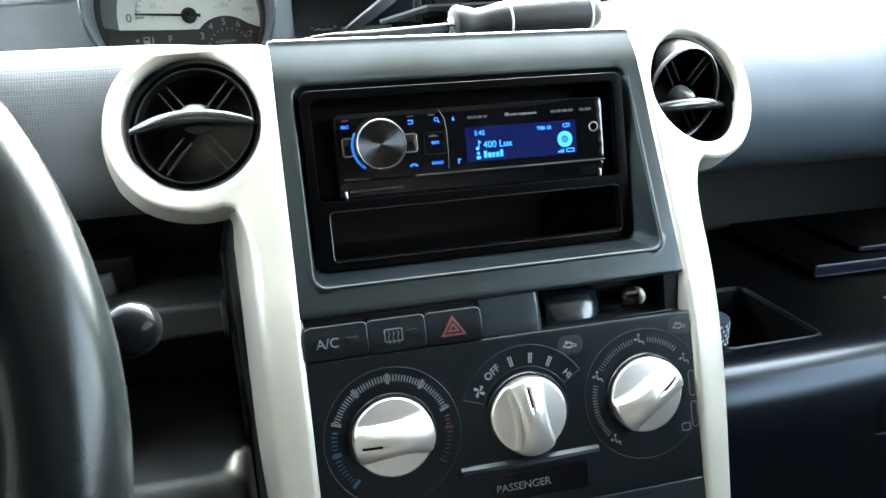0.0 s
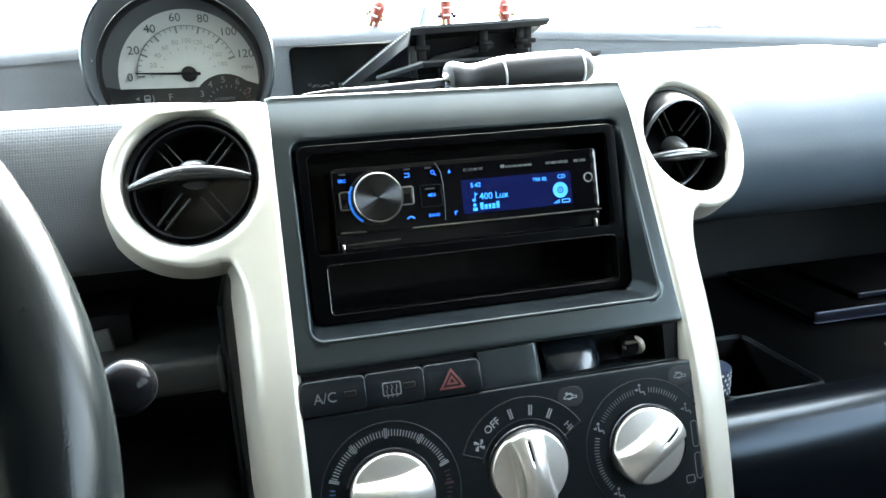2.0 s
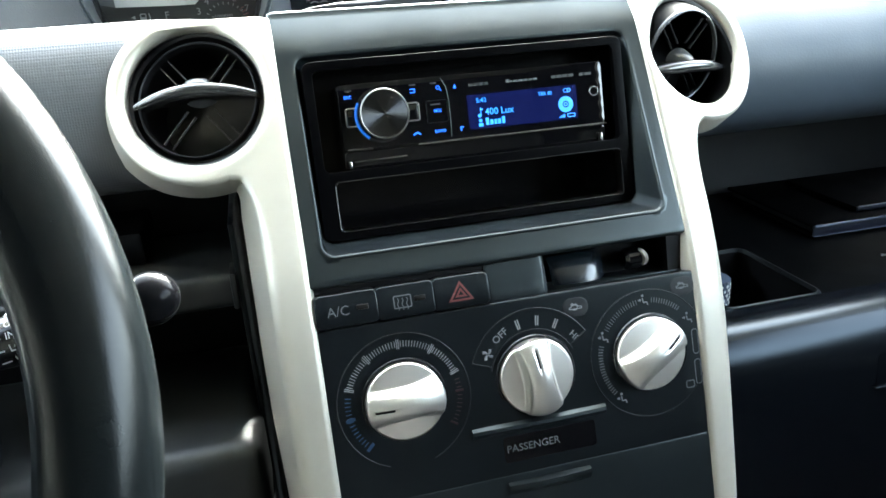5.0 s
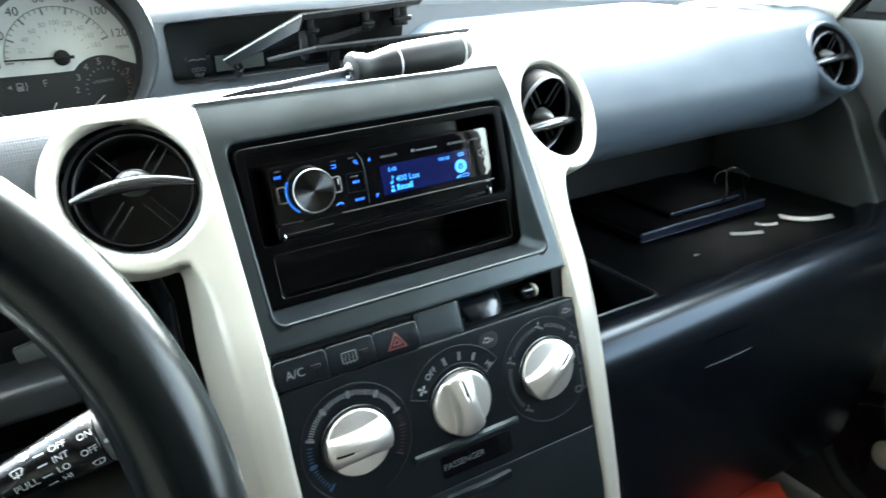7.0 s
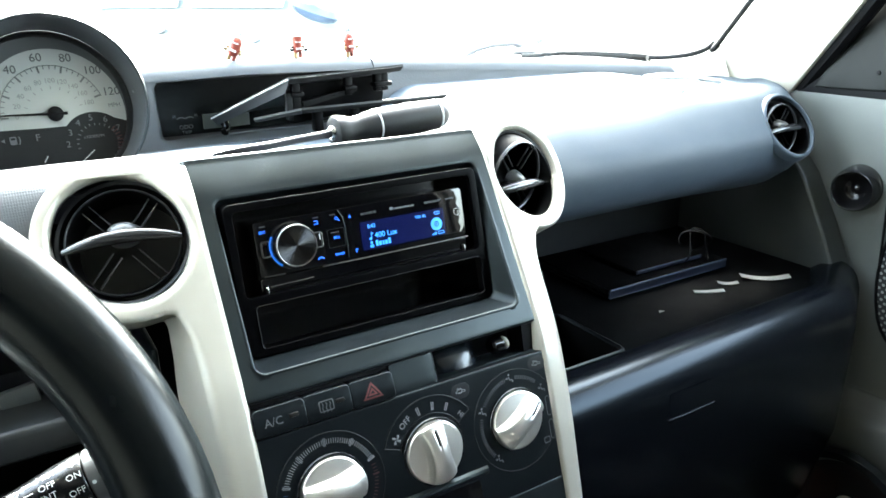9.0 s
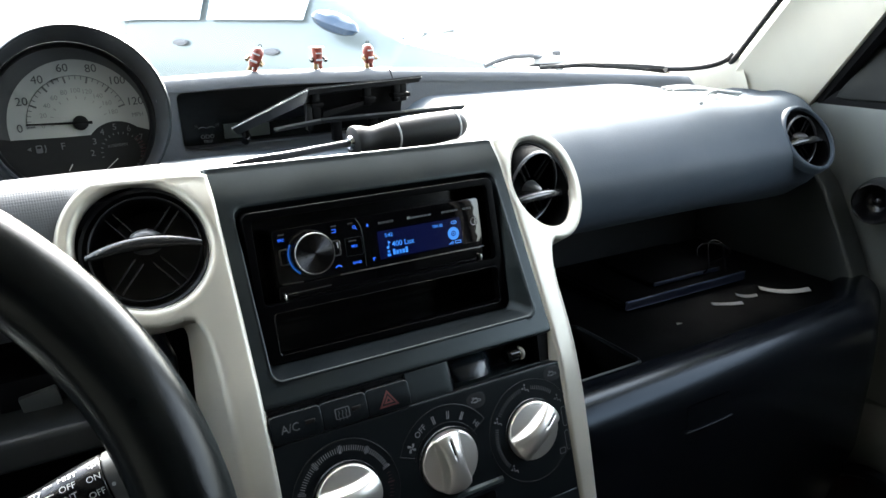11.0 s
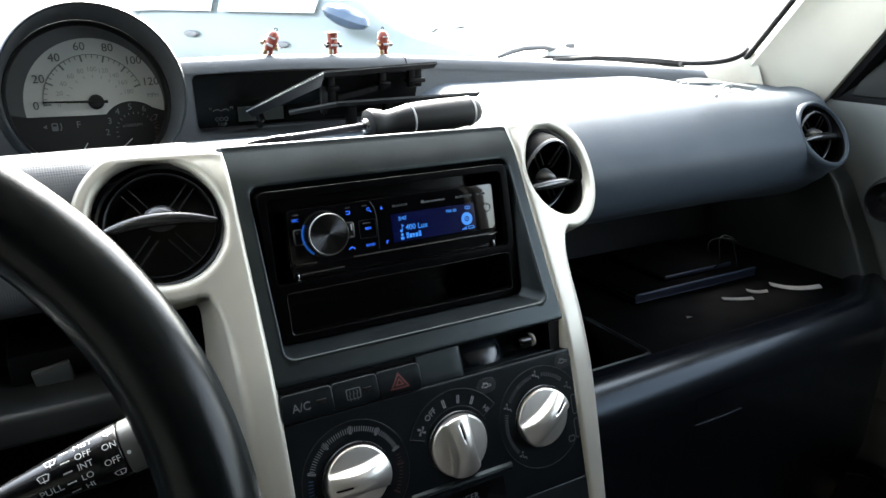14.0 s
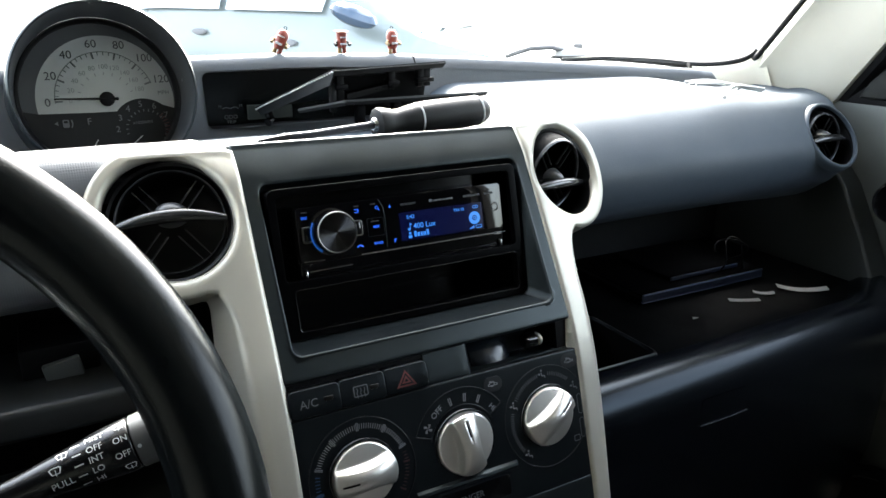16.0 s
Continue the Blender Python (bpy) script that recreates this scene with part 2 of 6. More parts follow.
def grow(loop, d):
    """The loop moved outwards by d (inwards: minus)."""
    area = sum(a[0] * b[1] - b[0] * a[1] for a, b in zip(loop, loop[1:] + loop[:1]))
    s = 1 if area > 0 else -1
    out = []
    for a, p, b in zip(loop[-1:] + loop[:-1], loop, loop[1:] + loop[:1]):
        tx, ty = b[0] - a[0], b[1] - a[1]
        k = math.hypot(tx, ty) or 1
        out.append((p[0] + s * d * ty / k, p[1] - s * d * tx / k))
    return out


def sheet(outline, holes=(), step=6.0, surf=None, rim=0.0, edge=0.0, hole_rim=None, flare=0.0, soft=None, hole_edge=None, deepen=None):
    """A skin over an outline with holes, in (u, v), laid at (u, surf(u, v), v); its edges are rounded by edge and go back by rim."""
    from mathutils.geometry import delaunay_2d_cdt
    surf = surf or (lambda u, v: 0.0)
    loops = [dense(list(outline), step)] + [dense(list(h), step) for h in holes]
    pts, cons = [], []
    for loop in loops:
        k = len(pts)
        pts += loop
        cons += [(k + i, k + (i + 1) % len(loop)) for i in range(len(loop))]
    us, vs = [p[0] for p in loops[0]], [p[1] for p in loops[0]]
    rows = int((max(vs) - min(vs)) / step)
    cols = int((max(us) - min(us)) / step)
    near = step * 0.45
    flat = np.array(pts)
    for i in range(1, cols + 1):
        for j in range(1, rows + 1):
            p = (min(us) + (i - 0.5 * (j % 2)) * (max(us) - min(us)) / (cols + 1), min(vs) + j * (max(vs) - min(vs)) / (rows + 1))
            if ((flat - p) ** 2).sum(1).min() > near * near and inside(p, loops[0]) and not any(inside(p, h) for h in loops[1:]):
                pts.append(p)
    verts, _, faces, *_ = delaunay_2d_cdt([Vector(p) for p in pts], cons, [], 0, 1e-7)
    bm = bmesh.new()
    made = [bm.verts.new((v.x, surf(v.x, v.y), v.y)) for v in verts]
    for f in faces:
        c = sum((verts[i] for i in f), Vector((0, 0))) / len(f)
        if inside(c, loops[0]) and not any(inside(c, h) for h in loops[1:]):
            bm.faces.new([made[i] for i in f])
    bmesh.ops.delete(bm, geom=[v for v in bm.verts if not v.link_faces], context="VERTS")
    for n, loop in enumerate(loops):
        deep = rim if n == 0 or hole_rim is None else hole_rim
        if not deep:
            continue
        sign = 1 if n == 0 else -1
        away = [(g[0] - p[0], g[1] - p[1]) for p, g in zip(loop, grow(loop, 1.0))]
        share = [min(1.0, max(0.0, (45 - p[1]) / 25)) if flare and n == 0 else 0.0 for p in loop]
        if deepen and n == 0:
            share = [k * (1 - 0.3 * math.exp(-((p[1] + 28) / 9) ** 2)) for p, k in zip(loop, share)]
        rings = [[(p[0], surf(*p), p[1]) for p in loop]]
        curve = [soft(*p) if soft and n == 0 else hole_edge if hole_edge and n else edge for p in loop]
        ends = [radians(90 * (1 - 0.26 * k)) for k in share]
        for f in ((0.16, 0.33, 0.5, 0.66, 0.83, 1.0) if edge else ()):
            rings.append([(p[0] + w[0] * sign * q * math.sin(f * e), surf(*p) + q * (1 - math.cos(f * e)), p[1] + w[1] * sign * q * math.sin(f * e)) for p, w, e, q in zip(loop, away, ends, curve)])
        more = [deepen(*p) if deepen and n == 0 else 0.0 for p in loop]
        last = [(q * math.sin(e) + flare * k * (1 + 0.1 * d / deep), edge * (1 - math.cos(e)) + deep + d) for e, k, q, d in zip(ends, share, curve, more)]
        rings.append([(p[0] + w[0] * sign * o, surf(*p) + b, p[1] + w[1] * sign * o) for p, w, (o, b) in zip(loop, away, last)])
        loft(rings, True, bm=bm)
    return bm


def text_mesh(body, size, m, bm=None, bold=0.0, align="CENTER"):
    """Letters of the built-in font, drawn in the x-z plane of m and facing -y."""
    cu = bpy.data.curves.new("letters", "FONT")
    cu.body, cu.size, cu.align_x, cu.align_y, cu.extrude, cu.offset = body, size, align, "CENTER", size * 0.012, bold
    cu.resolution_u = 3
    ob = bpy.data.objects.new("letters", cu)
    scene.collection.objects.link(ob)
    me = bpy.data.meshes.new_from_object(ob.evaluated_get(bpy.context.evaluated_depsgraph_get()))
    bpy.data.objects.remove(ob)
    b = bmesh.new()
    b.from_mesh(me)
    bpy.data.meshes.remove(me)
    b.transform(m @ pose(0, 0, 0, 90, 0, 0))
    return merge(bm, b) if bm else b


def bar(x0, x1, z0, z1, y, d=0.3, bm=None):
    return box(x0, x1, y - d, y + d, z0, z1, bm=bm)


# Console face: millimetres from the middle of the stereo, u to the right, v up the face, y into the dashboard.
LEAN_BACK = 13.0
FACE = Matrix.Translation((0, 0, 1.05)) @ pose(0, 0, 0, -LEAN_BACK) @ Matrix.Diagonal((0.001, 0.001, 0.001, 1))


def curve_at(v, vs, ys):
    return float(np.interp(v, vs, ys))


def stack_y(v):
    """How far the stack's face lies in at height v."""
    return curve_at(v, (-260, -225, -157, -110, -92, 43, 47, 51, 56, 62, 69, 80), (-52, -50, -45, -41, -38, 5.9, 7.4, 9.3, 12.2, 16.0, 20.7, 28))


def trim_y(u, v):
    """The silver trim: the stack's face, turning away to the sides."""
    a = max(0.0, abs(u) - 118) / 94
    k = min(1.0, max(0.0, (20 - v) / 30))
    even = sum(stack_y(v + d) for d in range(-30, 31, 5)) / 13
    return stack_y(v) * (1 - k) + even * k - 2.5 + 28 * a ** 1.6


# ---- shell of the car ----
def shell():
    floor_bm = box(-0.72, 0.72, -1.70, 0.46, 0.0, 0.46)
    tagged(part("floor", floor_bm, carpet), "black carpeted car floor", "floor", kind="structure")
    tagged(part("ceiling", box(-0.75, 0.75, -1.7, 0.02, 1.66, 1.70), headliner), "beige car roof lining", "ceiling", kind="structure")
    tagged(part("wall_rear", box(-0.75, 0.75, -1.72, -1.66, 0.42, 1.66), deep_black), "dark rear of the cabin", "wall", kind="structure")
    tagged(part("wall_front", box(-0.75, 0.75, 0.42, 0.46, 0.42, 1.09), deep_black), "black bulkhead under the windscreen", "wall", kind="structure")
    for n, x in (("wall_right", 1), ("wall_left", -1)):
        # Left side runs on over the driver's window, only to cut its light.
        rear = box(min(x * 0.69, x * 0.74), max(x * 0.69, x * 0.74), -1.70, -1.01 if x > 0 else -0.22, 0.44, 1.68)
        box(min(x * 0.69, x * 0.74), max(x * 0.69, x * 0.74), 0.20, 0.46, 0.44, 1.08, bm=rear)
        tagged(part(n, rear, deep_black), "unseen dark cabin side, carried forward on the left to block light", "wall", kind="structure")
    ground = bmesh.new()
    bmesh.ops.create_grid(ground, x_segments=2, y_segments=2, size=300)
    tagged(part("ground", ground, asphalt), "grey asphalt of a car park", "ground", kind="structure")


shell()


def dash_section(side):
    """Height rows (y, z) of the padded dashboard, from under its front edge to the riser."""
    if side > 0:
        return [(0.130, 0.992), (0.105, 0.9915), (0.083, 0.9945), (0.064, 1.0020), (0.0495, 1.0120), (0.040, 1.0245), (0.0345, 1.038), (0.0325, 1.051), (0.0362, 1.0655), (0.0490, 1.082), (0.0660, 1.097), (0.0890, 1.109), (0.120, 1.117), (0.165, 1.122), (0.24, 1.126)]
    return [(0.125, 1.028), (0.080, 1.014), (0.056, 1.011), (0.041, 1.019), (0.034, 1.035), (0.0345, 1.050), (0.040, 1.078), (0.052, 1.102), (0.070, 1.1130), (0.095, 1.1115), (0.15, 1.100), (0.24, 1.083)]


def section_at(rows):
    rows = [Vector(p) for p in rows]
    fine = []
    for i in range(len(rows) - 1):
        a, b, c, d = rows[max(i - 1, 0)], rows[i], rows[i + 1], rows[min(i + 2, len(rows) - 1)]
        for k in range(8):
            t = k / 8
            fine.append(0.5 * ((2 * b) + (c - a) * t + (2 * a - 5 * b + 4 * c - d) * t * t + (3 * b - a - 3 * c + d) * t ** 3))
    fine.append(rows[-1])
    s = [0.0]
    for a, b in zip(fine, fine[1:]):
        s.append(s[-1] + (b - a).length)
    return s, [p[0] for p in fine], [p[1] for p in fine]


def rise(x):
    """The pad climbs from the middle to the passenger side."""
    t = min(1.0, max(0.0, (x - 0.085) / 0.09))
    return t * t * (3 - 2 * t)


def fall(x, y):
    """The pad's top drops back towards the pillar."""
    t = min(1.0, max(0.0, (x - 0.40) / 0.15))
    return 0.016 * t * t * (3 - 2 * t) * min(1.0, max(0.0, (y - 0.07) / 0.09))


def pad(side, x0, x1, vents, name, label, parent):
    s, ys, zs = section_at(dash_section(side))
    holes = []
    for vx, vz, r in vents:
        k = min(range(12, len(s)), key=lambda i: abs(zs[i] - vz))
        holes.append([(side * a, min(b, s[k] + 0.0395) if side < 0 else b) for a, b in circle(abs(vx), s[k], r, 48)])
    bm = sheet([(x0, 0), (x1, 0), (x1, s[-1]), (x0, s[-1])], holes, 0.012)
    for v in bm.verts:
        a = v.co.z
        turn = min(1.0, max(0.0, (0.212 - v.co.x) / 0.075)) if side > 0 else 0.0
        bend = -0.05 * (v.co.x / 0.54) ** 2 * max(0.0, (np.interp(a, s, ys) - 0.06) / 0.18)
        y = np.interp(a, s, ys)
        drop = 0.041 * (1 - rise(v.co.x)) * min(1.0, max(0.0, (y - 0.06) / 0.18)) if side > 0 else 0.0
        z = np.interp(a, s, zs) - drop
        join = max(0.0, 1 - (v.co.x - 0.128) / 0.035) if side > 0 else 0.0
        if join and y > 0.045:
            r = rise(v.co.x)
            flat = np.interp(y, (0.042, 0.07, 0.12, 0.18, 0.24), (1.1105, 1.1055 + 0.005 * r, 1.1025 + 0.0135 * r, 1.094 + 0.028 * r, 1.085 + 0.041 * r))
            z += (flat - z) * join * join * (3 - 2 * join) * min(1.0, (y - 0.045) / 0.02)
        if side > 0:
            z -= fall(v.co.x, y)
        if turn:
            z -= 0.030 * turn * turn * (3 - 2 * turn) * min(1.0, max(0.0, (0.105 - a) / 0.06))
        if side < 0:
            blend = min(1.0, max(0.0, (v.co.x + 0.190) / 0.062))
            z -= 0.0034 * blend * blend * (3 - 2 * blend) * math.exp(-((y - 0.075) / 0.028) ** 2)
        corner = 0.03 * (max(0.0, v.co.x - 0.575) / 0.05) ** 2 if side > 0 else 0.0
        v.co = (v.co.x, y + bend + corner, z)
    return part(name, bm, pad_grey if side > 0 else pad_dimple, parent, label)


dashboard = thing("dashboard", "dark grey textured vinyl car dashboard with open shelf", "dashboard", at=(0, 0.1, 0.9))
VENT_V, VENT_R = 25.8, 38.0


def vent_u(s):
    return 163.8 if s < 0 else 161.2


vent_world = FACE @ Vector((160, 8, VENT_V))
pad(1, 0.128, 0.642, [(0.1625, vent_world.z, 0.0455), (0.560, 1.069, 0.0405)], "passenger_pad", "smooth grey passenger side pad", dashboard)
pad(-1, -0.645, -0.128, [(-0.1648, vent_world.z, 0.0452)], "driver_pad", "dimpled grey driver side pad", dashboard)
part("centre_top", loft([[(x, 0.042, 1.1098 if abs(x) > 0.117 else 1.1070), (x, 0.050, 1.1092 if abs(x) > 0.117 else 1.1084), (x, 0.057, 1.1086), (x, 0.07, 1.1055 + 0.005 * rise(x)), (x, 0.12, 1.1025 + 0.0135 * rise(x)), (x, 0.18, 1.094 + 0.028 * rise(x)), (x, 0.24, 1.085 + 0.041 * rise(x))] for x in (-0.128, -0.118, -0.1165, -0.06, 0, 0.05, 0.08, 0.09, 0.10, 0.11, 0.1165, 0.118, 0.128)], False), pad_grey, dashboard)

stack = thing("centre_console", "dark grey centre console framed by satin silver trim", "console", at=(0, 0, 0.9))


def build_trim(s):
    ring = [(a, min(b, 67.5)) for a, b in circle(vent_u(s), VENT_V, 47.5 if s < 0 else 44.5, 44, 84, -106)]
    side = [ring[-1], (142, -21), (139, -27), (136.5, -36), (135.6, -48), (135.2, -70), (135.0, -120), (134.6, -165), (132, -215), (130.2, -262), (129.0, -298)]
    for _ in range(3):
        side = side[:1] + [(a[0] + (b[0] - a[0]) * f, a[1] + (b[1] - a[1]) * f) for a, b in zip(side, side[1:]) for f in (0.25, 0.75)] + side[-1:]
    out = [(119, 65), (138, 66)] + ring[:-1] + side + [(118.5, -298), (119, -200)]
    def ease(v):
        t = min(1.0, max(0.0, (-16 - v) / 50))
        return 6.0 * t * t * (3 - 2 * t)
    extra = [ease(b) if a > 124 else 0.0 for a, b in out]
    out = [(s * (a - e), b) for (a, b), e in zip(out, extra)]

    def soft(u, v):
        return 4.0 + (ease(v) if abs(u) > 121.5 else 0.0)
    hole = [(s * a, b) for a, b in circle(vent_u(s) - (1.6 if s > 0 else 0), VENT_V, VENT_R + (7.6 if s < 0 else 5.2), 64)]
    def deepen(u, v):
        t = min(1.0, max(0.0, (-34 - v) / 60))
        return 26.0 * t * t * (3 - 2 * t) if abs(u) > 121.5 else 0.0
    bm = sheet(out, [hole], 4.5, trim_y, rim=24, edge=4.0, hole_rim=1.5, flare=9.0, soft=soft, hole_edge=6.5, deepen=deepen)
    return part("silver_trim", bm, silver, stack, "satin silver trim strip with a ring round the vent", FACE, sharp=75)


for s in (-1, 1):
    build_trim(s)


def build_bezel():
    outline = [(-114.8, -86.3), (114.8, -86.3), (114.8, 67.75), (-114.8, 67.75)]
    n = 10
    outer, inner = rrect(-107.5, 107, -74, 44, 9, n), rrect(-102.5, 98.5, -67, 38, 6, n)
    bm = sheet(outline, [outer], 2.6, lambda u, v: stack_y(v), rim=10, edge=2.6, hole_rim=0)
    bead = [[(g[0], stack_y(p[1]) + (d if d > 0 else d * min(1.0, max(0.0, (30 - p[1]) / 30))), g[1]) for p, g in zip(outer, grow(outer, -e))] for e, d in ((0, 0), (0.5, -0.7), (1.2, -0.8), (1.9, -0.3), (2.4, 1.0))]
    loft(bead + [
          [(u, np.interp(v, (-66, 36), (-5, 13)), v) for u, v in grow(inner, 1)], [(u, np.interp(v, (-66, 36), (-4, 15)), v) for u, v in inner], [(u, 40, v) for u, v in inner]], bm=bm)
    for w in bm.verts:
        if w.co.z > 50:
            slant = -1.45 * w.co.x / 114.8 * min(1.0, (w.co.z - 50) / 17.75)
            w.co = (w.co.x, w.co.y + stack_y(min(67.75, w.co.z) + slant) - stack_y(min(67.75, w.co.z)), w.co.z + slant)
    return part("bezel", bm, console_grey, stack, "dark grey bezel round the stereo", FACE, sharp=80)


build_bezel()
part("face_plate", sheet([(-114.5, -213), (114.5, -213), (114.5, -112.5), (-114.5, -112.5)], [], 8, lambda u, v: stack_y(v), rim=12, edge=1.5), panel_black, stack, "black climate control face plate", FACE)
part("lower_panel", sheet([(-116, -300), (116, -300), (116, -214.5), (-116, -214.5)], [], 12, lambda u, v: stack_y(v), rim=12, edge=1.5), console_grey, stack, "grey panel below the controls", FACE)
part("carcass", box(-113, 113, -6, 120, -300, -90), deep_black, stack, "", FACE)


# ---- riser, cowl and windscreen ----
def cowl_line(x):
    """The front upper edge of the cowl."""
    return 0.250 - 0.06 * (x / 0.54) ** 2, float(np.interp(x, (-0.6, -0.2, 0.0, 0.11, 0.3, 0.42, 0.54, 0.65), (1.14, 1.158, 1.160, 1.157, 1.146, 1.138, 1.130, 1.122)))


DISPLAY = (-0.0905, 0.128, 1.0945, 1.1455)


def build_riser():
    bm = bmesh.new()
    loops = []
    for i in range(61):
        x = -0.64 + 1.185 * i / 60
        y, z = cowl_line(x)
        z -= 0.02 * max(0.0, (x - 0.525) / 0.02) ** 2
        loops.append([(x, y - 0.0058, z - 0.0125), (x, y - 0.0045, z - 0.008), (x, y - 0.001, z - 0.003), (x, y + 0.004, z), (x, y + 0.03, z - 0.001), (x, y + 0.14, z - 0.02)])
    loft(loops, False, bm=bm)
    face = sheet([(-0.64, 1.0), (0.545, 1.0), (0.545, 2.0), (-0.64, 2.0)],
                 [[(a, 1 + (b - 1.06) / (cowl_line(a)[1] - 0.008 - 1.06)) for a, b in rrect(*DISPLAY, 0.006, 5)]], 0.03)
    for v in face.verts:
        y, z = cowl_line(v.co.x)
        z -= 0.02 * max(0.0, (v.co.x - 0.525) / 0.02) ** 2
        t = v.co.z - 1
        v.co = (v.co.x, y - 0.022 + 0.018 * t, 1.06 + (z - 0.008 - 1.06) * t)
    merge(bm, face)
    part("riser", bm, riser_grey, dashboard, "grey riser below the windscreen")
    y, z = cowl_line(0.131)
    part("riser_seam", tube([(0.1308, y - 0.0215, 1.062), (0.1308, y - 0.0040, z - 0.008), (0.1308, y - 0.001, z - 0.0028), (0.1308, y + 0.004, z + 0.0002), (0.1308, y + 0.03, z - 0.0008)], 0.0008, 8), deep_black, dashboard, "dark joint in the riser")


build_riser()

# shelf, lip and glove box
shelf_bm = sheet([(0.13, -0.03), (0.57, -0.03), (0.62, 0.008), (0.62, 0.24), (0.13, 0.24)], [rrect(0.184, 0.262, -0.012, 0.085, 0.006, 3)], 0.02)
for v in shelf_bm.verts:
    v.co = (v.co.x, v.co.z, 0.886)
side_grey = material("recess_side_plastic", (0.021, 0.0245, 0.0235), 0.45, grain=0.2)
# Back wall colour lifted to carry the veiling glare over the recess.
recess_veiled = material("recess_veiled_plastic", (0.011, 0.013, 0.0138), 0.6, grain=0.2)
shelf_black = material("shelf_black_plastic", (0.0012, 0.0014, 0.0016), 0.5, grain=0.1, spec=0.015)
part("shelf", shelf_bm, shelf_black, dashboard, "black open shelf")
lip = [(-0.012, 0.884), (-0.022, 0.8925), (-0.026, 0.8955), (-0.031, 0.8970), (-0.044, 0.8990), (-0.055, 0.8975), (-0.0635, 0.893), (-0.070, 0.885), (-0.0745, 0.873), (-0.0765, 0.855), (-0.077, 0.82), (-0.074, 0.72), (-0.05, 0.62), (0.1, 0.55)]
def lip_in(x):
    t = min(1.0, max(0.0, (x - 0.545) / 0.10))
    return 0.045 * t * t * (3 - 2 * t)


part("shelf_lip", loft([[(x, y + lip_in(x), z) for y, z in lip] for x in np.linspace(0.118, 0.64, 44)], False), lower_shaded, dashboard, "rounded front edge over the glove box")
part("shelf_back", box(0.12, 0.645, 0.235, 0.25, 0.55, 1.09), recess_veiled, dashboard)
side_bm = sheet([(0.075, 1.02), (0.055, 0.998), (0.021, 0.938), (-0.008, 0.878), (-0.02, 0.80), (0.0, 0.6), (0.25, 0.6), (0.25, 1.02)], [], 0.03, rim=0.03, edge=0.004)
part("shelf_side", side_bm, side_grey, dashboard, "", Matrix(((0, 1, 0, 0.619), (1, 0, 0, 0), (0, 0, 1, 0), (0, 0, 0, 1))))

# steering wheel
wheel = thing("steering_wheel", "black leather steering wheel", "steering wheel", at=(-0.371, -0.223, 1.018))
WHEEL = Matrix.Translation((-0.3735, -0.223, 1.0185)) @ pose(0, 0, 0, 90 - math.degrees(0.4954), 0, 0)
part("rim", tube([WHEEL @ Vector((0.1855 * math.cos(2 * math.pi * i / 96), 0.1855 * math.sin(2 * math.pi * i / 96), 0)) for i in range(96)], 0.0180, 24, True), leather, wheel, "black leather rim")

def spoke(angle, length, m, w=0.034):
    c, s = math.cos(radians(angle)), math.sin(radians(angle))
    loops = []
    for t in (0.25, 0.45, 0.7, 0.9, 1.0):
        h = w * (1.25 - 0.55 * t)
        d = -0.03 * (1 - t ** 2)
        loops.append([m @ Vector((length * t * c - q * s, length * t * s + q * c, d + z)) for q, z in ((-h / 2, 0.0), (-h / 4, 0.006), (h / 4, 0.006), (h / 2, 0.0), (h / 4, -0.012), (-h / 4, -0.012))])
    return loft(loops, True, True, True)


for a in (-28, 208, 270):
    part("spoke", spoke(a, 0.178, WHEEL), panel_black, wheel, "dark plastic spoke")
hub = lathe([(0.0, 0.012), (0.03, 0.011), (0.06, 0.006), (0.078, -0.006), (0.082, -0.02), (0.075, -0.04), (0.05, -0.06)], 40, WHEEL @ Matrix.Translation((0, -0.012, -0.02)) @ Matrix.Diagonal((1, 0.85, 1, 1)), True)
part("hub_cover", hub, panel_black, wheel, "dark grey airbag cover")
part("emblem_disc", lathe([(0.0, 0.004), (0.016, 0.0035), (0.019, 0.0)], 32, WHEEL @ Matrix.Translation((0, -0.01, -0.009))), chrome, wheel, "plain bright disc")

# steering column and stalk
column = thing("steering_column", "black plastic steering column shroud", "steering column", at=(-0.37, -0.1, 0.96))
COL = Matrix.Translation((-0.3713, -0.223, 1.0185)) @ pose(0, 0, 0, 90 - math.degrees(0.4954) + 8, 0, 0)
part("shroud", loft([[COL @ Vector((x * k, y * k - 0.01, z)) for x, y in rrect(-0.062, 0.062, -0.06, 0.055, 0.02, 5)] for z, k in ((-0.055, 0.93), (-0.06, 1.0), (-0.15, 1.05), (-0.24, 1.1))], True, True, True), panel_black, column)

collar_grey = material("collar_grey_plastic", (0.045, 0.045, 0.043), 0.38, vary=0.1)
stalk = thing("wiper_stalk", "black wiper stalk with white printed positions", "wiper stalk", at=(-0.24, -0.145, 1.01))
S0, S1 = Vector((-0.325, -0.138, 0.987)), Vector((-0.176, -0.148, 1.023))
AX = (S1 - S0).normalized()
TOWARD = (Vector((-0.226, -0.468, 1.21)) - S0)
TOWARD = (TOWARD - TOWARD.dot(AX) * AX).normalized()
SIDE = AX.cross(TOWARD)
if SIDE.z < 0:
    SIDE = -SIDE


def along(d):
    return S0 + AX * d


part("shaft", tube([along(d) for d in (0.0, 0.04, 0.066, 0.088, 0.105, 0.1155, 0.1165)], [0.0045, 0.005, 0.0066, 0.0095, 0.0118, 0.0125, 0.0118], 28), kit_black, stalk, "black tapering shaft", sharp=60)
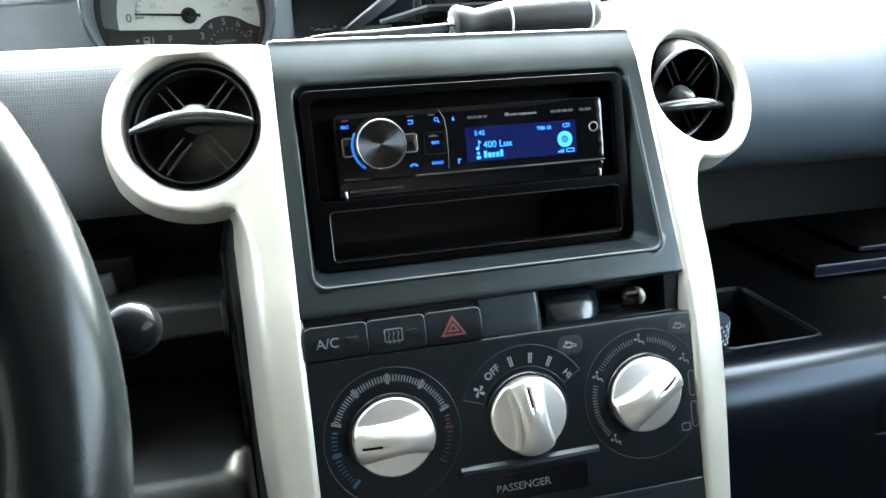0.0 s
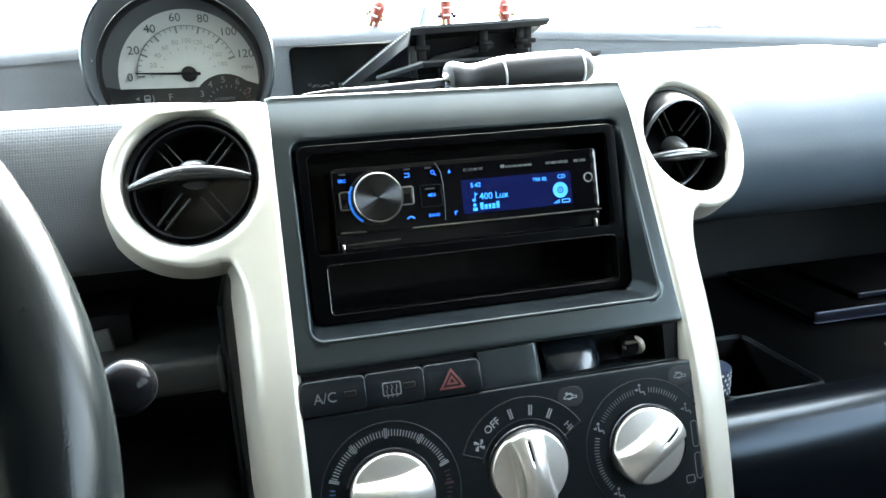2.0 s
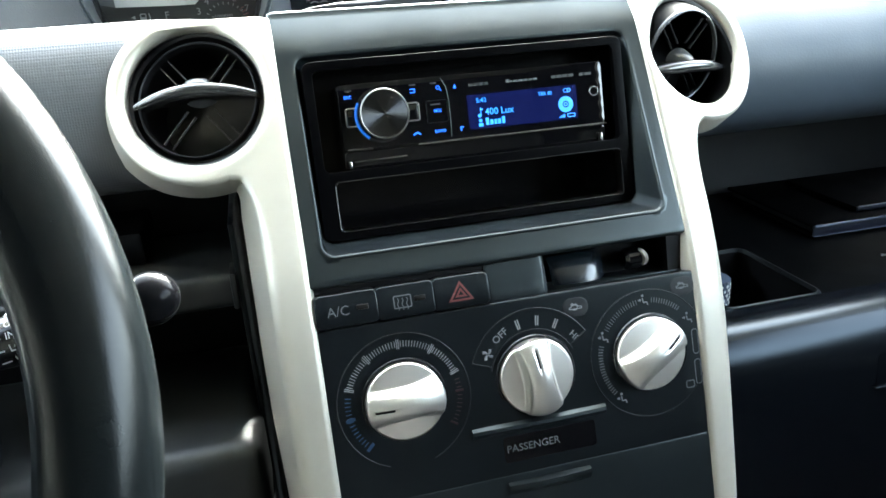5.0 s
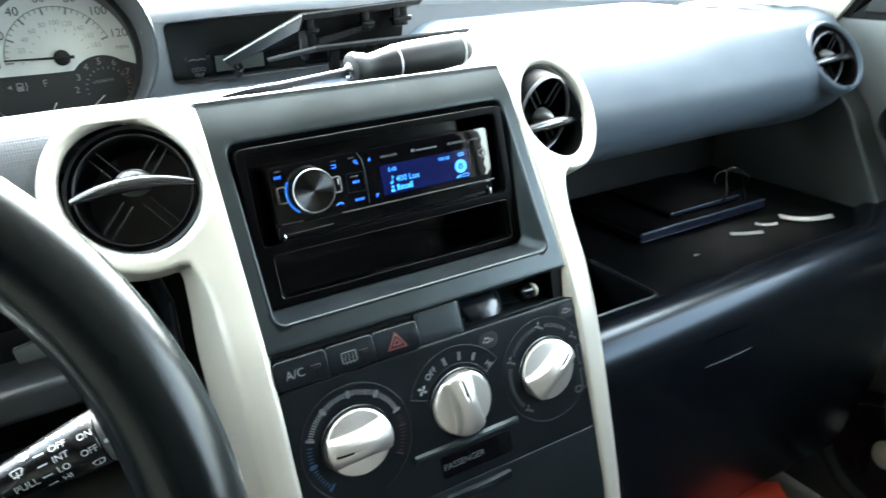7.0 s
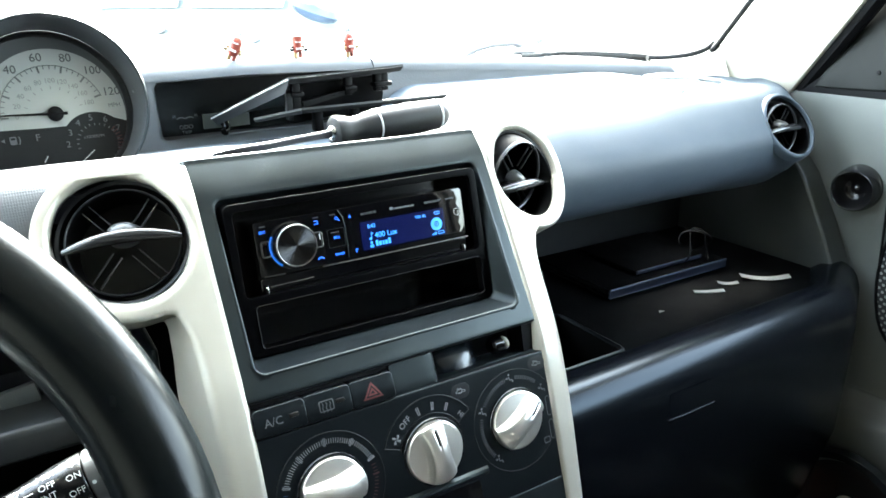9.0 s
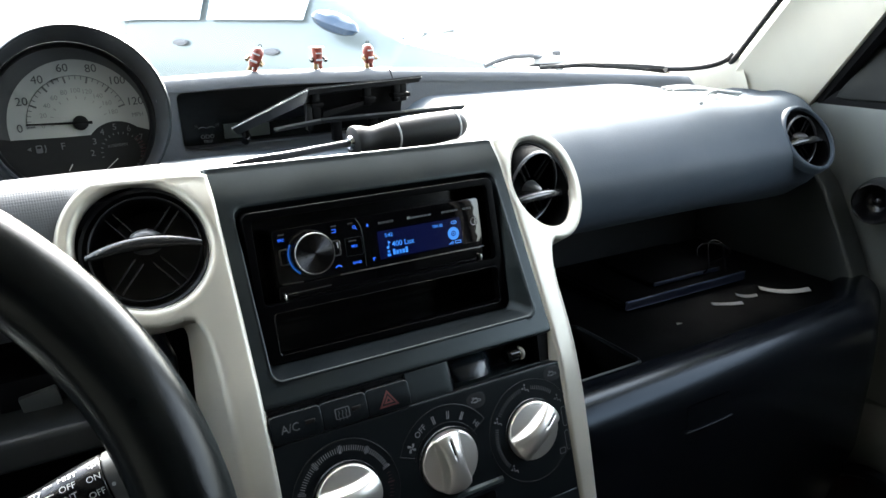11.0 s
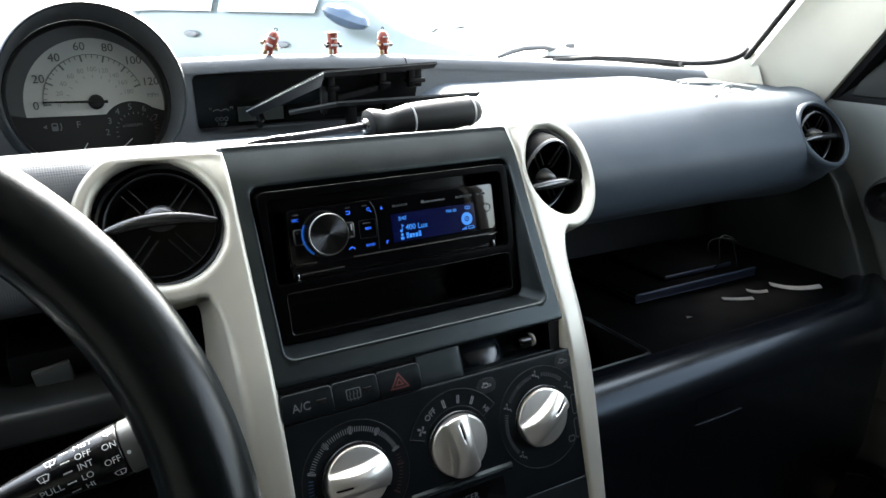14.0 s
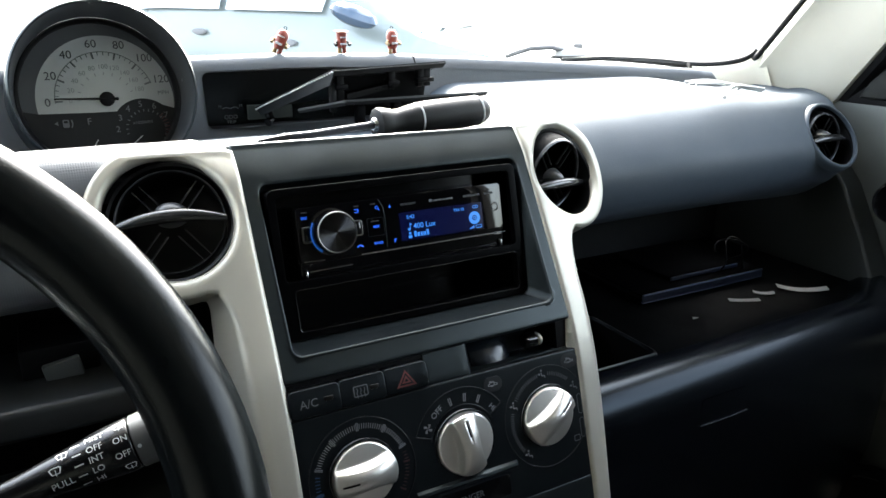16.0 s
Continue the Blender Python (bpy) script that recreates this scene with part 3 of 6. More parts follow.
part("collar", tube([along(d) for d in (0.1168, 0.1175, 0.128, 0.1295)], [0.0118, 0.0125, 0.0128, 0.0115], 28), collar_grey, stalk, "grey turning collar")
part("neck", tube([along(d) for d in (0.129, 0.146)], [0.0065, 0.0065], 20), chrome, stalk, "bright neck")
part("end_knob", lathe([(0.0001 + 0.0108 * math.sin(math.pi * k / 20), -0.0114 * math.cos(math.pi * k / 20)) for k in range(21)], 40, Matrix.Translation(S1 + Vector((-0.0045, 0, -0.0035))) @ AX.to_track_quat("Z", "Y").to_matrix().to_4x4()), ball_black, stalk, "glossy black ball end")


def wrap(bm, d, radius, turn=0.0):
    """Bends flat letters (x along the stalk, z round it) onto the stalk."""
    for v in bm.verts:
        a = (v.co.z + turn) / radius
        v.co = along(d + v.co.x) + (radius + 0.0002) * (math.cos(a) * TOWARD + math.sin(a) * SIDE)
    return bm


I4 = Matrix.Identity(4)
letters = bmesh.new()
for k, word in enumerate(("MIST", "OFF", "INT", "LO", "HI")):
    turn = (0.0096, 0.0046, 0.0, -0.0048, -0.0098)[k]
    merge(letters, wrap(text_mesh(word, 0.0040, I4, align="LEFT"), 0.0978, 0.0119, turn))
    merge(letters, wrap(box(-0.0038, 0, -0.00003, 0.00003, -0.00028, 0.00028), 0.0955, 0.0110, turn))
for word, d, turn in (("ON", 0.1092, 0.0036), ("OFF", 0.1082, -0.0032)):
    merge(letters, wrap(text_mesh(word, 0.0040, I4, align="LEFT"), d, 0.0126, turn))
merge(letters, wrap(text_mesh("PULL", 0.0044, I4, align="LEFT"), 0.0800, 0.0098, -0.0050))
for d, turn, r in ((0.0876, 0.0075, 0.0102), (0.0838, 0.0018, 0.0098), (0.1130, 0.0105, 0.0126), (0.1128, -0.0100, 0.0126)):
    ring = sheet([(-0.0017, -0.0016), (0.0017, -0.0016), (0.0027, 0.0010), (0.0016, 0.0016), (-0.0016, 0.0016), (-0.0027, 0.0010)], [[(-0.0014, -0.0012), (0.0014, -0.0012), (0.0021, 0.0008), (0.0013, 0.0012), (-0.0013, 0.0012), (-0.0021, 0.0008)]], 0.002)
    merge(letters, wrap(ring, d, r, turn))
    merge(letters, wrap(box(-0.0002, 0.0002, -0.00003, 0.00003, -0.0023, 0.0004), d, r, turn))
dot = wrap(sheet(circle(0, 0, 0.0009, 12), [], 0.001), 0.1192, 0.0130, -0.0024)
merge(letters, dot)
tagged(part("marking", letters, print_white, stalk, "white printed wiper positions"), kind="stuff")

# driver side recess under the pad
ledge_grey = material("ledge_grey_plastic", (0.010, 0.0115, 0.012), 0.45, grain=0.2, vary=0.2)
part("recess_back", box(-0.64, -0.116, 0.11, 0.13, 0.5, 1.06), deep_black, dashboard)
part("recess_side", box(-0.158, -0.154, 0.012, 0.115, 0.6, 0.995, 0.0015), panel_black, dashboard)
part("ledge", box(-0.33, -0.156, 0.012, 0.11, 0.939, 0.962, 0.005, 3), ledge_grey, dashboard, "dark ledge in the driver side recess")
part("ledge_end", box(-0.1618, -0.1582, 0.008, 0.03, 0.9395, 0.9640, 0.0012, 2), ledge_grey, dashboard, "upright end of the ledge")
part("ledge", box(-0.36, -0.156, -0.04, 0.11, 0.80, 0.868, 0.014, 4), ledge_grey, dashboard)
part("knee_panel", loft([[(x, 0.05, 0.80), (x, -0.03, 0.79), (x, -0.05, 0.74), (x, -0.02, 0.55)] for x in (-0.64, -0.4, -0.156)], False), panel_black, dashboard)
trim_grey = material("blank_switch_grey", (0.046, 0.050, 0.048), 0.5, grain=0.1)
switch = thing("dash_switch", "small grey blank switch on the recess wall", "switch", at=(-0.238, 0.0, 0.987))
part("plate", box(-0.2505, -0.2265, -0.003, 0.003, 0.9785, 0.9965, 0.0015, 2), trim_grey, switch, m=Matrix.Translation((-0.239, 0.05, 0.965)) @ pose(0, 0, 0, 0, -9, 0) @ Matrix.Translation((0.2385, 0, -0.98725)))
part("holder", box(-0.265, -0.215, 0.054, 0.12, 0.948, 0.984, 0.003, 2), deep_black, switch)


# ---- stereo and its mounting frame ----
kit = thing("stereo_mounting_frame", "black plastic mounting frame with an empty pocket", "mounting frame", at=(0, 0, 1.03))
kit_out = rrect(-102, 98, -66.5, 37.5, 5, 6)
up_hole, low_hole = rrect(-97, 92.5, -27, 33, 4, 6), rrect(-92, 91.5, -62, -32.5, 3, 6)
part("frame", sheet(kit_out, [up_hole, low_hole], 6, lambda u, v: -7 + 0.04 * (v + 62), rim=30, edge=0.3, hole_rim=14), frame_black, kit, "black frame", FACE)
part("pocket_lip", tube([(u, -7.3 + 0.04 * (v + 62), v) for u, v in dense(low_hole, 12)], 0.45, 8, True), kit_black, kit, "rounded pocket edge", FACE)
part("pocket", loft([[(u, y, v) for u, v in rrect(-90.5, 90.5, -61, -33, 3, 6)] for y in (0, 22, 48)], True, False, True), pocket_black, kit, "empty black pocket", FACE)
part("well", loft([[(u, y, v) for u, v in rrect(-96.5, 92, -26.5, 32.5, 4, 6)] for y in (0, 25)], True, False, True), pocket_black, kit, "", FACE)

stereo = thing("car_stereo", "gloss black car stereo with lit blue display", "car stereo", at=(0, 0, 1.05))


def stereo_y(u):
    """The stereo's face bows a little."""
    return 0.3 * (u / 84) ** 4


part("body", box(-84, 85, 4, 60, -28, 23), kit_black, stereo, "", FACE)
part("faceplate", sheet(rrect(-83, 85, -14.6, 23.2, 2.5, 5), [], 4, lambda u, v: stereo_y(u), rim=6, edge=0.3), gloss_black, stereo, "gloss black detachable faceplate", FACE)
part("lower_flap", sheet(rrect(-83, 85, -27.5, -16.6, 2, 4), [], 4, lambda u, v: 1.0 + stereo_y(u) + 0.10 * (-16 - v), rim=5, edge=0.8), gloss_black, stereo, "gloss black lower lip", FACE)
lip_bm = tube([(u, -0.8 + stereo_y(u), -15.6) for u in range(-38, 87, 4)], 0.42, 8)
part("bright_edge", lip_bm, steel_dim, stereo, "thin bright edge", FACE)
part("bright_edge", tube([(u, -0.8 + stereo_y(u), -14.6 - 0.03 * (u + 82)) for u in range(-81, -63, 3)], 0.4, 8), steel_dim, stereo, "thin bright edge", FACE)
part("bright_edge", tube([(u, -0.6 + stereo_y(u), -22 + 0.015 * (u + 78)) for u in range(-78, -42, 4)], 0.35, 8), steel_dim, stereo, "thin bright edge", FACE)
for u, bright in ((-80.5, chrome), (81.5, steel_dim)):
    part("release_tab", box(u - 0.9, u + 0.9, -1.2, 2, -26.5, -21.5, 0.4), bright, stereo, "small bright tab", FACE)
knob = part("volume_knob", lathe([(16.6, 0.0), (16.8, 1.0), (16.4, 2.0), (15.2, 2.4), (15.2, 11.0), (14.6, 13.2), (13.6, 13.9), (13.0, 13.5), (0.01, 13.0)], 64, Matrix.Translation((-58.5, 1, 4.2)) @ pose(0, 0, 0, 90), True),
            kit_black, stereo, "round volume knob", FACE)
part("knob_ring", lathe([(14.75, 13.0), (14.6, 13.6), (14.3, 13.9), (14.0, 13.9), (13.3, 13.4)], 64, Matrix.Translation((-58.5, 1, 4.2)) @ pose(0, 0, 0, 90), False), steel_dim, knob, "bright knob rim", FACE)
spun = material("spun_dark_metal", (0.024, 0.024, 0.025), 0.24, metal=1.0, vary=0.03, rvary=0)
cap_mesh = lathe([(13.3 - 0.28 * k, 0.3 + (0.11 if k % 2 else 0.0)) for k in range(47)], 72, pose(0, 0, 0, 90), True)
cap = part("knob_cap", cap_mesh, spun, knob, "spun dark metal cap", pose(0, 0, 0) @ Matrix.Diagonal((0.001, 0.001, 0.001, 1)), 12)
cap.matrix_basis = Matrix.Translation((0, 0, 1.05)) @ pose(0, 0, 0, -LEAN_BACK) @ Matrix.Translation((-0.0585, -0.0124, 0.0042))
part("glow_ring", tube([(-58.5 + 15.9 * math.cos(radians(a)), -2.2, 4.2 + 15.9 * math.sin(radians(a))) for a in range(150, 236, 5)], 0.6, 8), glow_blue, knob, "blue glowing arc", FACE)
for u0, u1 in ((-80, -73.5), (-44, -35.5)):
    rocker = sheet(rrect(u0, u1, -1.5, 9.5, 1.5, 4), [rrect(u0 + 0.5, u1 - 0.5, -1.0, 9.0, 1.2, 4)], 2, lambda u, v: -1.6, rim=2.0, edge=0.2, hole_rim=0.6)
    part("rocker_rim", rocker, steel_dim, stereo, "bright rim beside the knob", FACE)
    part("rocker", box(u0 + 1, u1 - 1, -1.2, 2, -0.4, 8.4, 0.4), gloss_black, stereo, "", FACE)
part("display_window", sheet(rrect(-5, 67, -10.6, 10.4, 1, 3), [], 5, lambda u, v: stereo_y(u) - 0.35, rim=0.3), lcd_back, stereo, "dim blue backlit display", FACE)


def face_text(word, u, v, size, y, bm=None, align="CENTER", bold=0.0, turn=0.0):
    return text_mesh(word, size, Matrix.Translation((u, y, v)) @ pose(0, 0, 0, 0, turn, 0), bm, bold, align)


lit = bmesh.new()
face_text("5:42", 0.5, 6.6, 3.9, -0.9, lit, "LEFT", 0.05)
face_text("TRK 02", 41, 6.6, 3.0, -0.9, lit, "LEFT", 0.05)
face_text("CD", 60.5, 7.2, 3.6, -0.9, lit, "CENTER", 0.06)
face_text("400 Lux", 5.6, -0.8, 5.7, -0.9, lit, "LEFT", 0.06)
for a, b in ((5.6, 7.6), (8.2, 10.4), (11, 12.6), (13.2, 15.4), (16, 18)):
    bar(a, b, -8.6, -5.6 + (1.2 if a < 6 or 15 < a < 17 else 0), -0.9, 0.05, lit)
merge(lit, sheet(circle(1.9, -2.6, 1.1, 12), [], 1, lambda u, v: -0.95))
bar(2.6, 3.1, -2.6, 2.4, -0.9, 0.05, lit)
bar(3.1, 4.3, 0.6, 1.6, -0.9, 0.05, lit)
merge(lit, sheet(circle(2.2, -5.6, 1.1, 12), [], 1, lambda u, v: -0.95))
bar(0.8, 3.7, -9.2, -7.2, -0.9, 0.05, lit)
merge(lit, sheet(circle(59.0, -1.2, 5.0, 32), [circle(59.0, -1.2, 2.1, 20)], 1.5, lambda u, v: -0.9))
merge(lit, sheet(circle(59.0, -1.2, 1.4, 16), [circle(59.0, -1.2, 0.7, 12)], 1, lambda u, v: -0.9))
merge(lit, sheet(rrect(59.5, 65, -9.4, -7, 0.6, 3), [rrect(60, 64.5, -8.9, -7.5, 0.4, 3)], 1, lambda u, v: -0.9))
for k in range(4):
    bar(54 + 1.1 * k, 54.7 + 1.1 * k, -9.4, -8.6 + 0.5 * k, -0.9, 0.05, lit)
tagged(part("display_print", lit, lcd_blue, stereo, "bright blue display characters", FACE), kind="stuff")
keys = bmesh.new()
face_text("SRC", -77.5, 15.9, 2.7, -0.15, keys, bold=0.05)
face_text("MIX", -24, 3.0, 2.8, -0.15, keys, bold=0.05)
face_text("BAND", -23.5, -9.2, 2.6, -0.15, keys, bold=0.05)
bar(-39.8, -36.8, 17.0, 17.6, -0.2, 0.1, keys)
bar(-39.8, -36.8, 15.0, 15.6, -0.2, 0.1, keys)
bar(-37.3, -36.7, 15.0, 17.6, -0.2, 0.1, keys)
merge(keys, sheet(circle(-22.4, 16.8, 1.3, 20), [circle(-22.4, 16.8, 0.85, 16)], 1, lambda u, v: -0.3))
merge(keys, tube([(-21.6, -0.3, 16.0), (-20.4, -0.3, 14.8)], 0.3, 6))
merge(keys, tube([(-40.5 + 0.45 * k, -0.3, -10 + 1.2 * math.sin(math.pi * k / 10)) for k in range(11)], 0.5, 6))
merge(keys, sheet([(-12.9, 15.4), (-10.9, 15.4), (-11.9, 18.0)], [], 1, lambda u, v: -0.3))
bar(-10.8, -10.0, -10.5, -8.2, -0.2, 0.1, keys)
bar(-10.8, -8.8, -8.6, -7.9, -0.2, 0.1, keys)
tagged(part("key_print", keys, led_blue, stereo, "blue lit key symbols", FACE), kind="stuff")
marks = bmesh.new()
for a, b in ((21, 23.6), (24.2, 25.2), (25.8, 28.6), (29.2, 32), (32.6, 35.2), (35.8, 38.4), (39, 41.6)):
    bar(a, b, 15.7, 17.0 + (0.8 if a < 22 else 0), -0.15, 0.1, marks)
tagged(part("maker_mark", marks, print_dim, stereo, "plain bars in place of the maker's mark", FACE), kind="stuff")
faint = bmesh.new()
for a, b in ((-3, 0), (0.5, 3), (3.5, 6.5), (7, 9.5), (51, 54), (54.6, 58), (58.6, 62), (62.6, 66), (70, 73), (73.6, 78)):
    bar(a, b, 15.6, 17.3, -0.12, 0.1, faint)
for a in (-79, -40, -27):
    bar(a, a + 4, 19.3, 20.2, -0.12, 0.1, faint)
bar(-28, -22, 6.6, 7.5, -0.12, 0.1, faint)
tagged(part("faint_mark", faint, faint_print, stereo, "faint grey unreadable print", FACE), kind="stuff")
aux = part("aux_socket", lathe([(3.6, 0.0), (3.6, 0.7), (2.9, 1.0), (2.2, 0.8), (1.7, -2.0), (0.01, -2.0)], 28, Matrix.Translation((79, 0.9, 5.2)) @ pose(0, 0, 0, 90), True), kit_black, stereo, "small round socket", FACE)
part("socket_rim", lathe([(3.1, 0.9), (2.9, 1.3), (2.6, 1.3), (2.4, 0.9)], 28, Matrix.Translation((79, 0.9, 5.2)) @ pose(0, 0, 0, 90), False), steel_dim, aux, "bright rim", FACE)
part("seam", tube([(-20.5, -0.1, 22.5), (-17.5, -0.1, 17), (-16.6, -0.1, 10), (-16.6, -0.1, -4), (-17, -0.1, -13)], 0.3, 6), console_grey, stereo, "", FACE)
part("button_edge", sheet(rrect(-31, -17.5, -4, 9.5, 1, 3), [rrect(-30.6, -17.9, -3.6, 9.1, 0.8, 3)], 3, lambda u, v: -0.25, rim=0.3), panel_black, stereo, "", FACE)


# ---- switches between stereo and climate controls ----
slot_brown = material("unlit_slot_plastic", (0.008, 0.007, 0.006), 0.35, spec=0.25)
def push_switch(name, u0, u1, label, icon, mat, lamp=True):
    t = thing(name, label, "switch", "dashboard switches", at=(u0 / 1000, -0.06, 0.965))
    body = sheet(rrect(u0 + 0.5, u1 - 0.5, -109.3, -93.2, 2.0, 4), [], 4, lambda u, v: stack_y(v) - 1.0 - 1.2 * (1 - ((v + 101) / 9) ** 2), rim=14, edge=1.2)
    part("button", body, panel_black, t, "black push button", FACE)
    for w in icon.verts:
        w.co.y = stack_y(w.co.z) - 1.0 - 1.2 * (1 - ((w.co.z + 101) / 9) ** 2) - 0.25 + max(-0.1, min(0.1, w.co.y - ysw))
    part("symbol", icon, mat, t, "", FACE)
    if lamp:
        part("lamp_slot", box(u1 - 11.5, u1 - 5, stack_y(-101) - 2.75, stack_y(-101), -102.0, -99.2, 0.3), slot_brown, t, "unlit indicator slot", FACE)
    return t


ysw = stack_y(-101) - 2.45
push_switch("air_conditioning_switch", -114.5, -80.6, "black push switch with white lettering", face_text("A/C", -102.5, -101.5, 7.6, ysw), print_dim)
defrost = bmesh.new()
merge(defrost, sheet(rrect(-71.5, -61, -105.0, -97.6, 1, 3), [rrect(-70.8, -61.7, -104.3, -98.3, 0.6, 3)], 3, lambda u, v: ysw))
for u in (-68.9, -66.3, -63.7):
    merge(defrost, tube([(u + 0.4 * math.sin(k * 1.2), ysw, -106.0 + 0.85 * k) for k in range(9)], 0.26, 6))
push_switch("rear_defroster_switch", -80.2, -48.0, "black push switch with white window symbol", defrost, print_dim)
hazard = sheet([(-40, -106.3), (-24.5, -106.3), (-32.2, -94.8)], [[(-37.6, -105), (-26.9, -105), (-32.2, -97)]], 3, lambda u, v: ysw)
merge(hazard, sheet([(-36, -104), (-28.5, -104), (-32.2, -98.6)], [[(-33.7, -102.8), (-30.8, -102.8), (-32.2, -100.6)]], 3, lambda u, v: ysw))
push_switch("hazard_switch", -47.6, -15.5, "black push switch with red warning triangle", hazard, print_red, False)

part("blank_block", sheet([(-14.0, -110.5), (19.5, -110.5), (19.5, -90), (-14.0, -90)], [], 6, lambda u, v: stack_y(v) + 3, rim=12, edge=1.2), console_grey, stack, "plain grey block", FACE)
part("pocket_wall", merge(loft([[(u, stack_y(v) + d, v) for u, d in ((19.3, 3.0), (20.2, 3.2), (22.6, 5.5), (24.0, 9.5), (24.6, 26))] for v in (-86, -92, -100, -108, -111.5)], False), box(24, 113, -34, -6, -113, -110.6, 0.8)), console_grey, stack, "", FACE)
part("gap_filler", box(-116, 19, -33, -12, -95, -84), deep_black, stack, "", FACE)
part("pocket_back", merge(box(24, 113, -12, -8, -112, -84), box(104, 119, -33, -6, -114, -84)), deep_black, stack, "", FACE)
tray_grey = material("tray_grey_plastic", (0.0060, 0.0085, 0.0115), 0.20, grain=0.03, scale=2500, spec=0.5)
cup = thing("pull_out_tray", "dark grey folded pull-out tray front", "tray", at=(0.05, -0.04, 0.955))
part("front", loft([[(u, d - 27.5, -110.6), (u, d - 27.2, -109.0), (u, d - 25.5, -103), (u, d - 22.2, -97), (u, d - 18.5, -93.6), (u, -10, -92)] for u, d in [(30.5 + 37 * k / 14, 6 * abs(k / 7 - 0.9) ** 3) for k in range(15)]], False), tray_grey, cup, "grey flat front", FACE)
part("catch", lathe([(0.01, -6), (5, -6), (7, -4), (7, 4), (5, 6), (0.01, 6)], 28, Matrix.Translation((84, -24, -101)) @ pose(0, 0, 0, 0, 90, 0)), gloss_black, cup, "glossy black roller", FACE)
part("catch_clip", lathe([(3.0, -1.6), (5.2, -1.4), (5.8, 0.0), (5.2, 1.4), (3.0, 1.6)], 28, Matrix.Translation((89, -27, -100.5)) @ pose(0, 0, 0, 0, 78, 20)), silver, cup, "bright catch", FACE)


# ---- climate controls ----
climate = thing("climate_controls", "three satin metal climate control knobs with printed scales", "climate controls", at=(0, -0.07, 0.9))


def climate_knob(u, v, angle, label):
    """A turned knob with a raised waisted grip and a pointer groove."""
    R, rings, n = 22.9, 40, 168
    y0 = stack_y(v)
    ca, sa = math.cos(radians(angle)), math.sin(radians(angle))

    def height(x, z):
        q, p = x * ca + z * sa, -x * sa + z * ca
        w = 6.6 + (0.0035 if q > 0 else 0.0085) * q * q
        d = abs(p) - w
        k = min(1.0, max(0.0, d / 3.4))
        side = (1 - k) ** 2 * (1 + 2 * k)
        far = math.hypot(x, z) / R
        crown = 13.2 * (1 - 0.42 * far * far) - 1.4 * min(1.0, abs(p) / w) ** 2.5
        flank = 4.4 - 1.0 * far * far - 0.05 * max(0, d)
        h = flank * (1 - side) + crown * side
        if q > 3.5 and abs(p) < 1.3 and q < 19:
            h -= 0.9 * (1 - abs(p) / 1.3) * min(1.0, (q - 3.5) / 6)
        return h
    loops = []
    for r in [R * 0.999, R * 0.995] + [R * (0.985 - 0.985 * k / rings) + 0.02 for k in range(rings + 1)]:
        loop = []
        for i in range(n):
            a = 2 * math.pi * i / n
            x, z = r * math.cos(a), r * math.sin(a)
            h = height(x, z)
            edge = max(0.0, (r / R - 0.955) / 0.045)
            loop.append((u + x, y0 - h + 1.6 * edge ** 2, v + z))
        loops.append(loop)
    skirt = [[(u + R * math.cos(2 * math.pi * i / n), y0 - b, v + R * math.sin(2 * math.pi * i / n)) for i in range(n)] for b in (0.0, 2.0)]
    bm = loft(skirt + loops, True, False, True)
    k = part("control_knob", bm, knob_metal, climate, label, FACE, sharp=60)
    groove = sheet(rrect(7.5, 18.5, -0.7, 0.7, 0.65, 3), [], 2)
    for w in groove.verts:
        x, z = w.co.x * ca - w.co.z * sa, w.co.x * sa + w.co.z * ca
        w.co = (u + x, y0 - height(x, z) - 0.12, v + z)
    part("pointer", groove, deep_black, k, "dark pointer groove", FACE)
    part("collar", lathe([(25.0, 0), (24.6, 0.7), (23.4, 0.9), (23.2, -0.6)], 64, Matrix.Translation((u, y0, v)) @ pose(0, 0, 0, 90), False), collar_black, k, "glossy dark collar", FACE)
    return k


KNOBS = ((-72.3, -157.5, 184, "temperature knob"), (7.0, -157.5, 97, "fan knob"), (81.3, -157.0, 33, "air direction knob"))
for k in KNOBS:
    climate_knob(k[0], k[1], k[2], "satin metal " + k[3])


def tick(cu, cv, angle, r0, r1, w, bm):
    b = box(r0, r1, -0.12, 0.12, -w / 2, w / 2)
    return merge(bm, b, Matrix.Translation((cu, 0, cv)) @ pose(0, 0, 0, 0, -angle, 0))


def disc_line(cu, cv, r, w, a0, a1, bm, n=72):
    pts = [(cu + r * math.cos(radians(a0 + (a1 - a0) * i / n)), cv + r * math.sin(radians(a0 + (a1 - a0) * i / n))) for i in range(n + 1)]
    return tube([(a, stack_y(b) - 0.05, b) for a, b in pts], w, 6, bm=bm)


white, red, blue, relief, dim = (bmesh.new() for _ in range(5))
tu, tv = KNOBS[0][:2]
for i in range(49):
    a = 20.2 + 139.6 * i / 48
    if i % 12 == 0:
        for off in (-0.9, 0.9):
            tick(tu, tv, a + off, 29.6, 35.2, 0.55, white)
    else:
        tick(tu, tv, a, 30.8, 34.2, 0.45, white)
for i in range(14):
    tick(tu, tv, 168 + 4 * i, 30.8, 34.0, 0.5, blue)
for a in (190, 225):
    tick(tu, tv, a, 29.5, 35, 1.8, blue)
for i in range(12):
    tick(tu, tv, 12 - 4.2 * i, 30.8, 33.6, 0.4, red)
for a in (0, -34):
    tick(tu, tv, a, 29.8, 34.6, 1.2, red)
disc_line(tu, tv, 38.5, 0.35, -70, 250, relief)
fu, fv = KNOBS[1][:2]
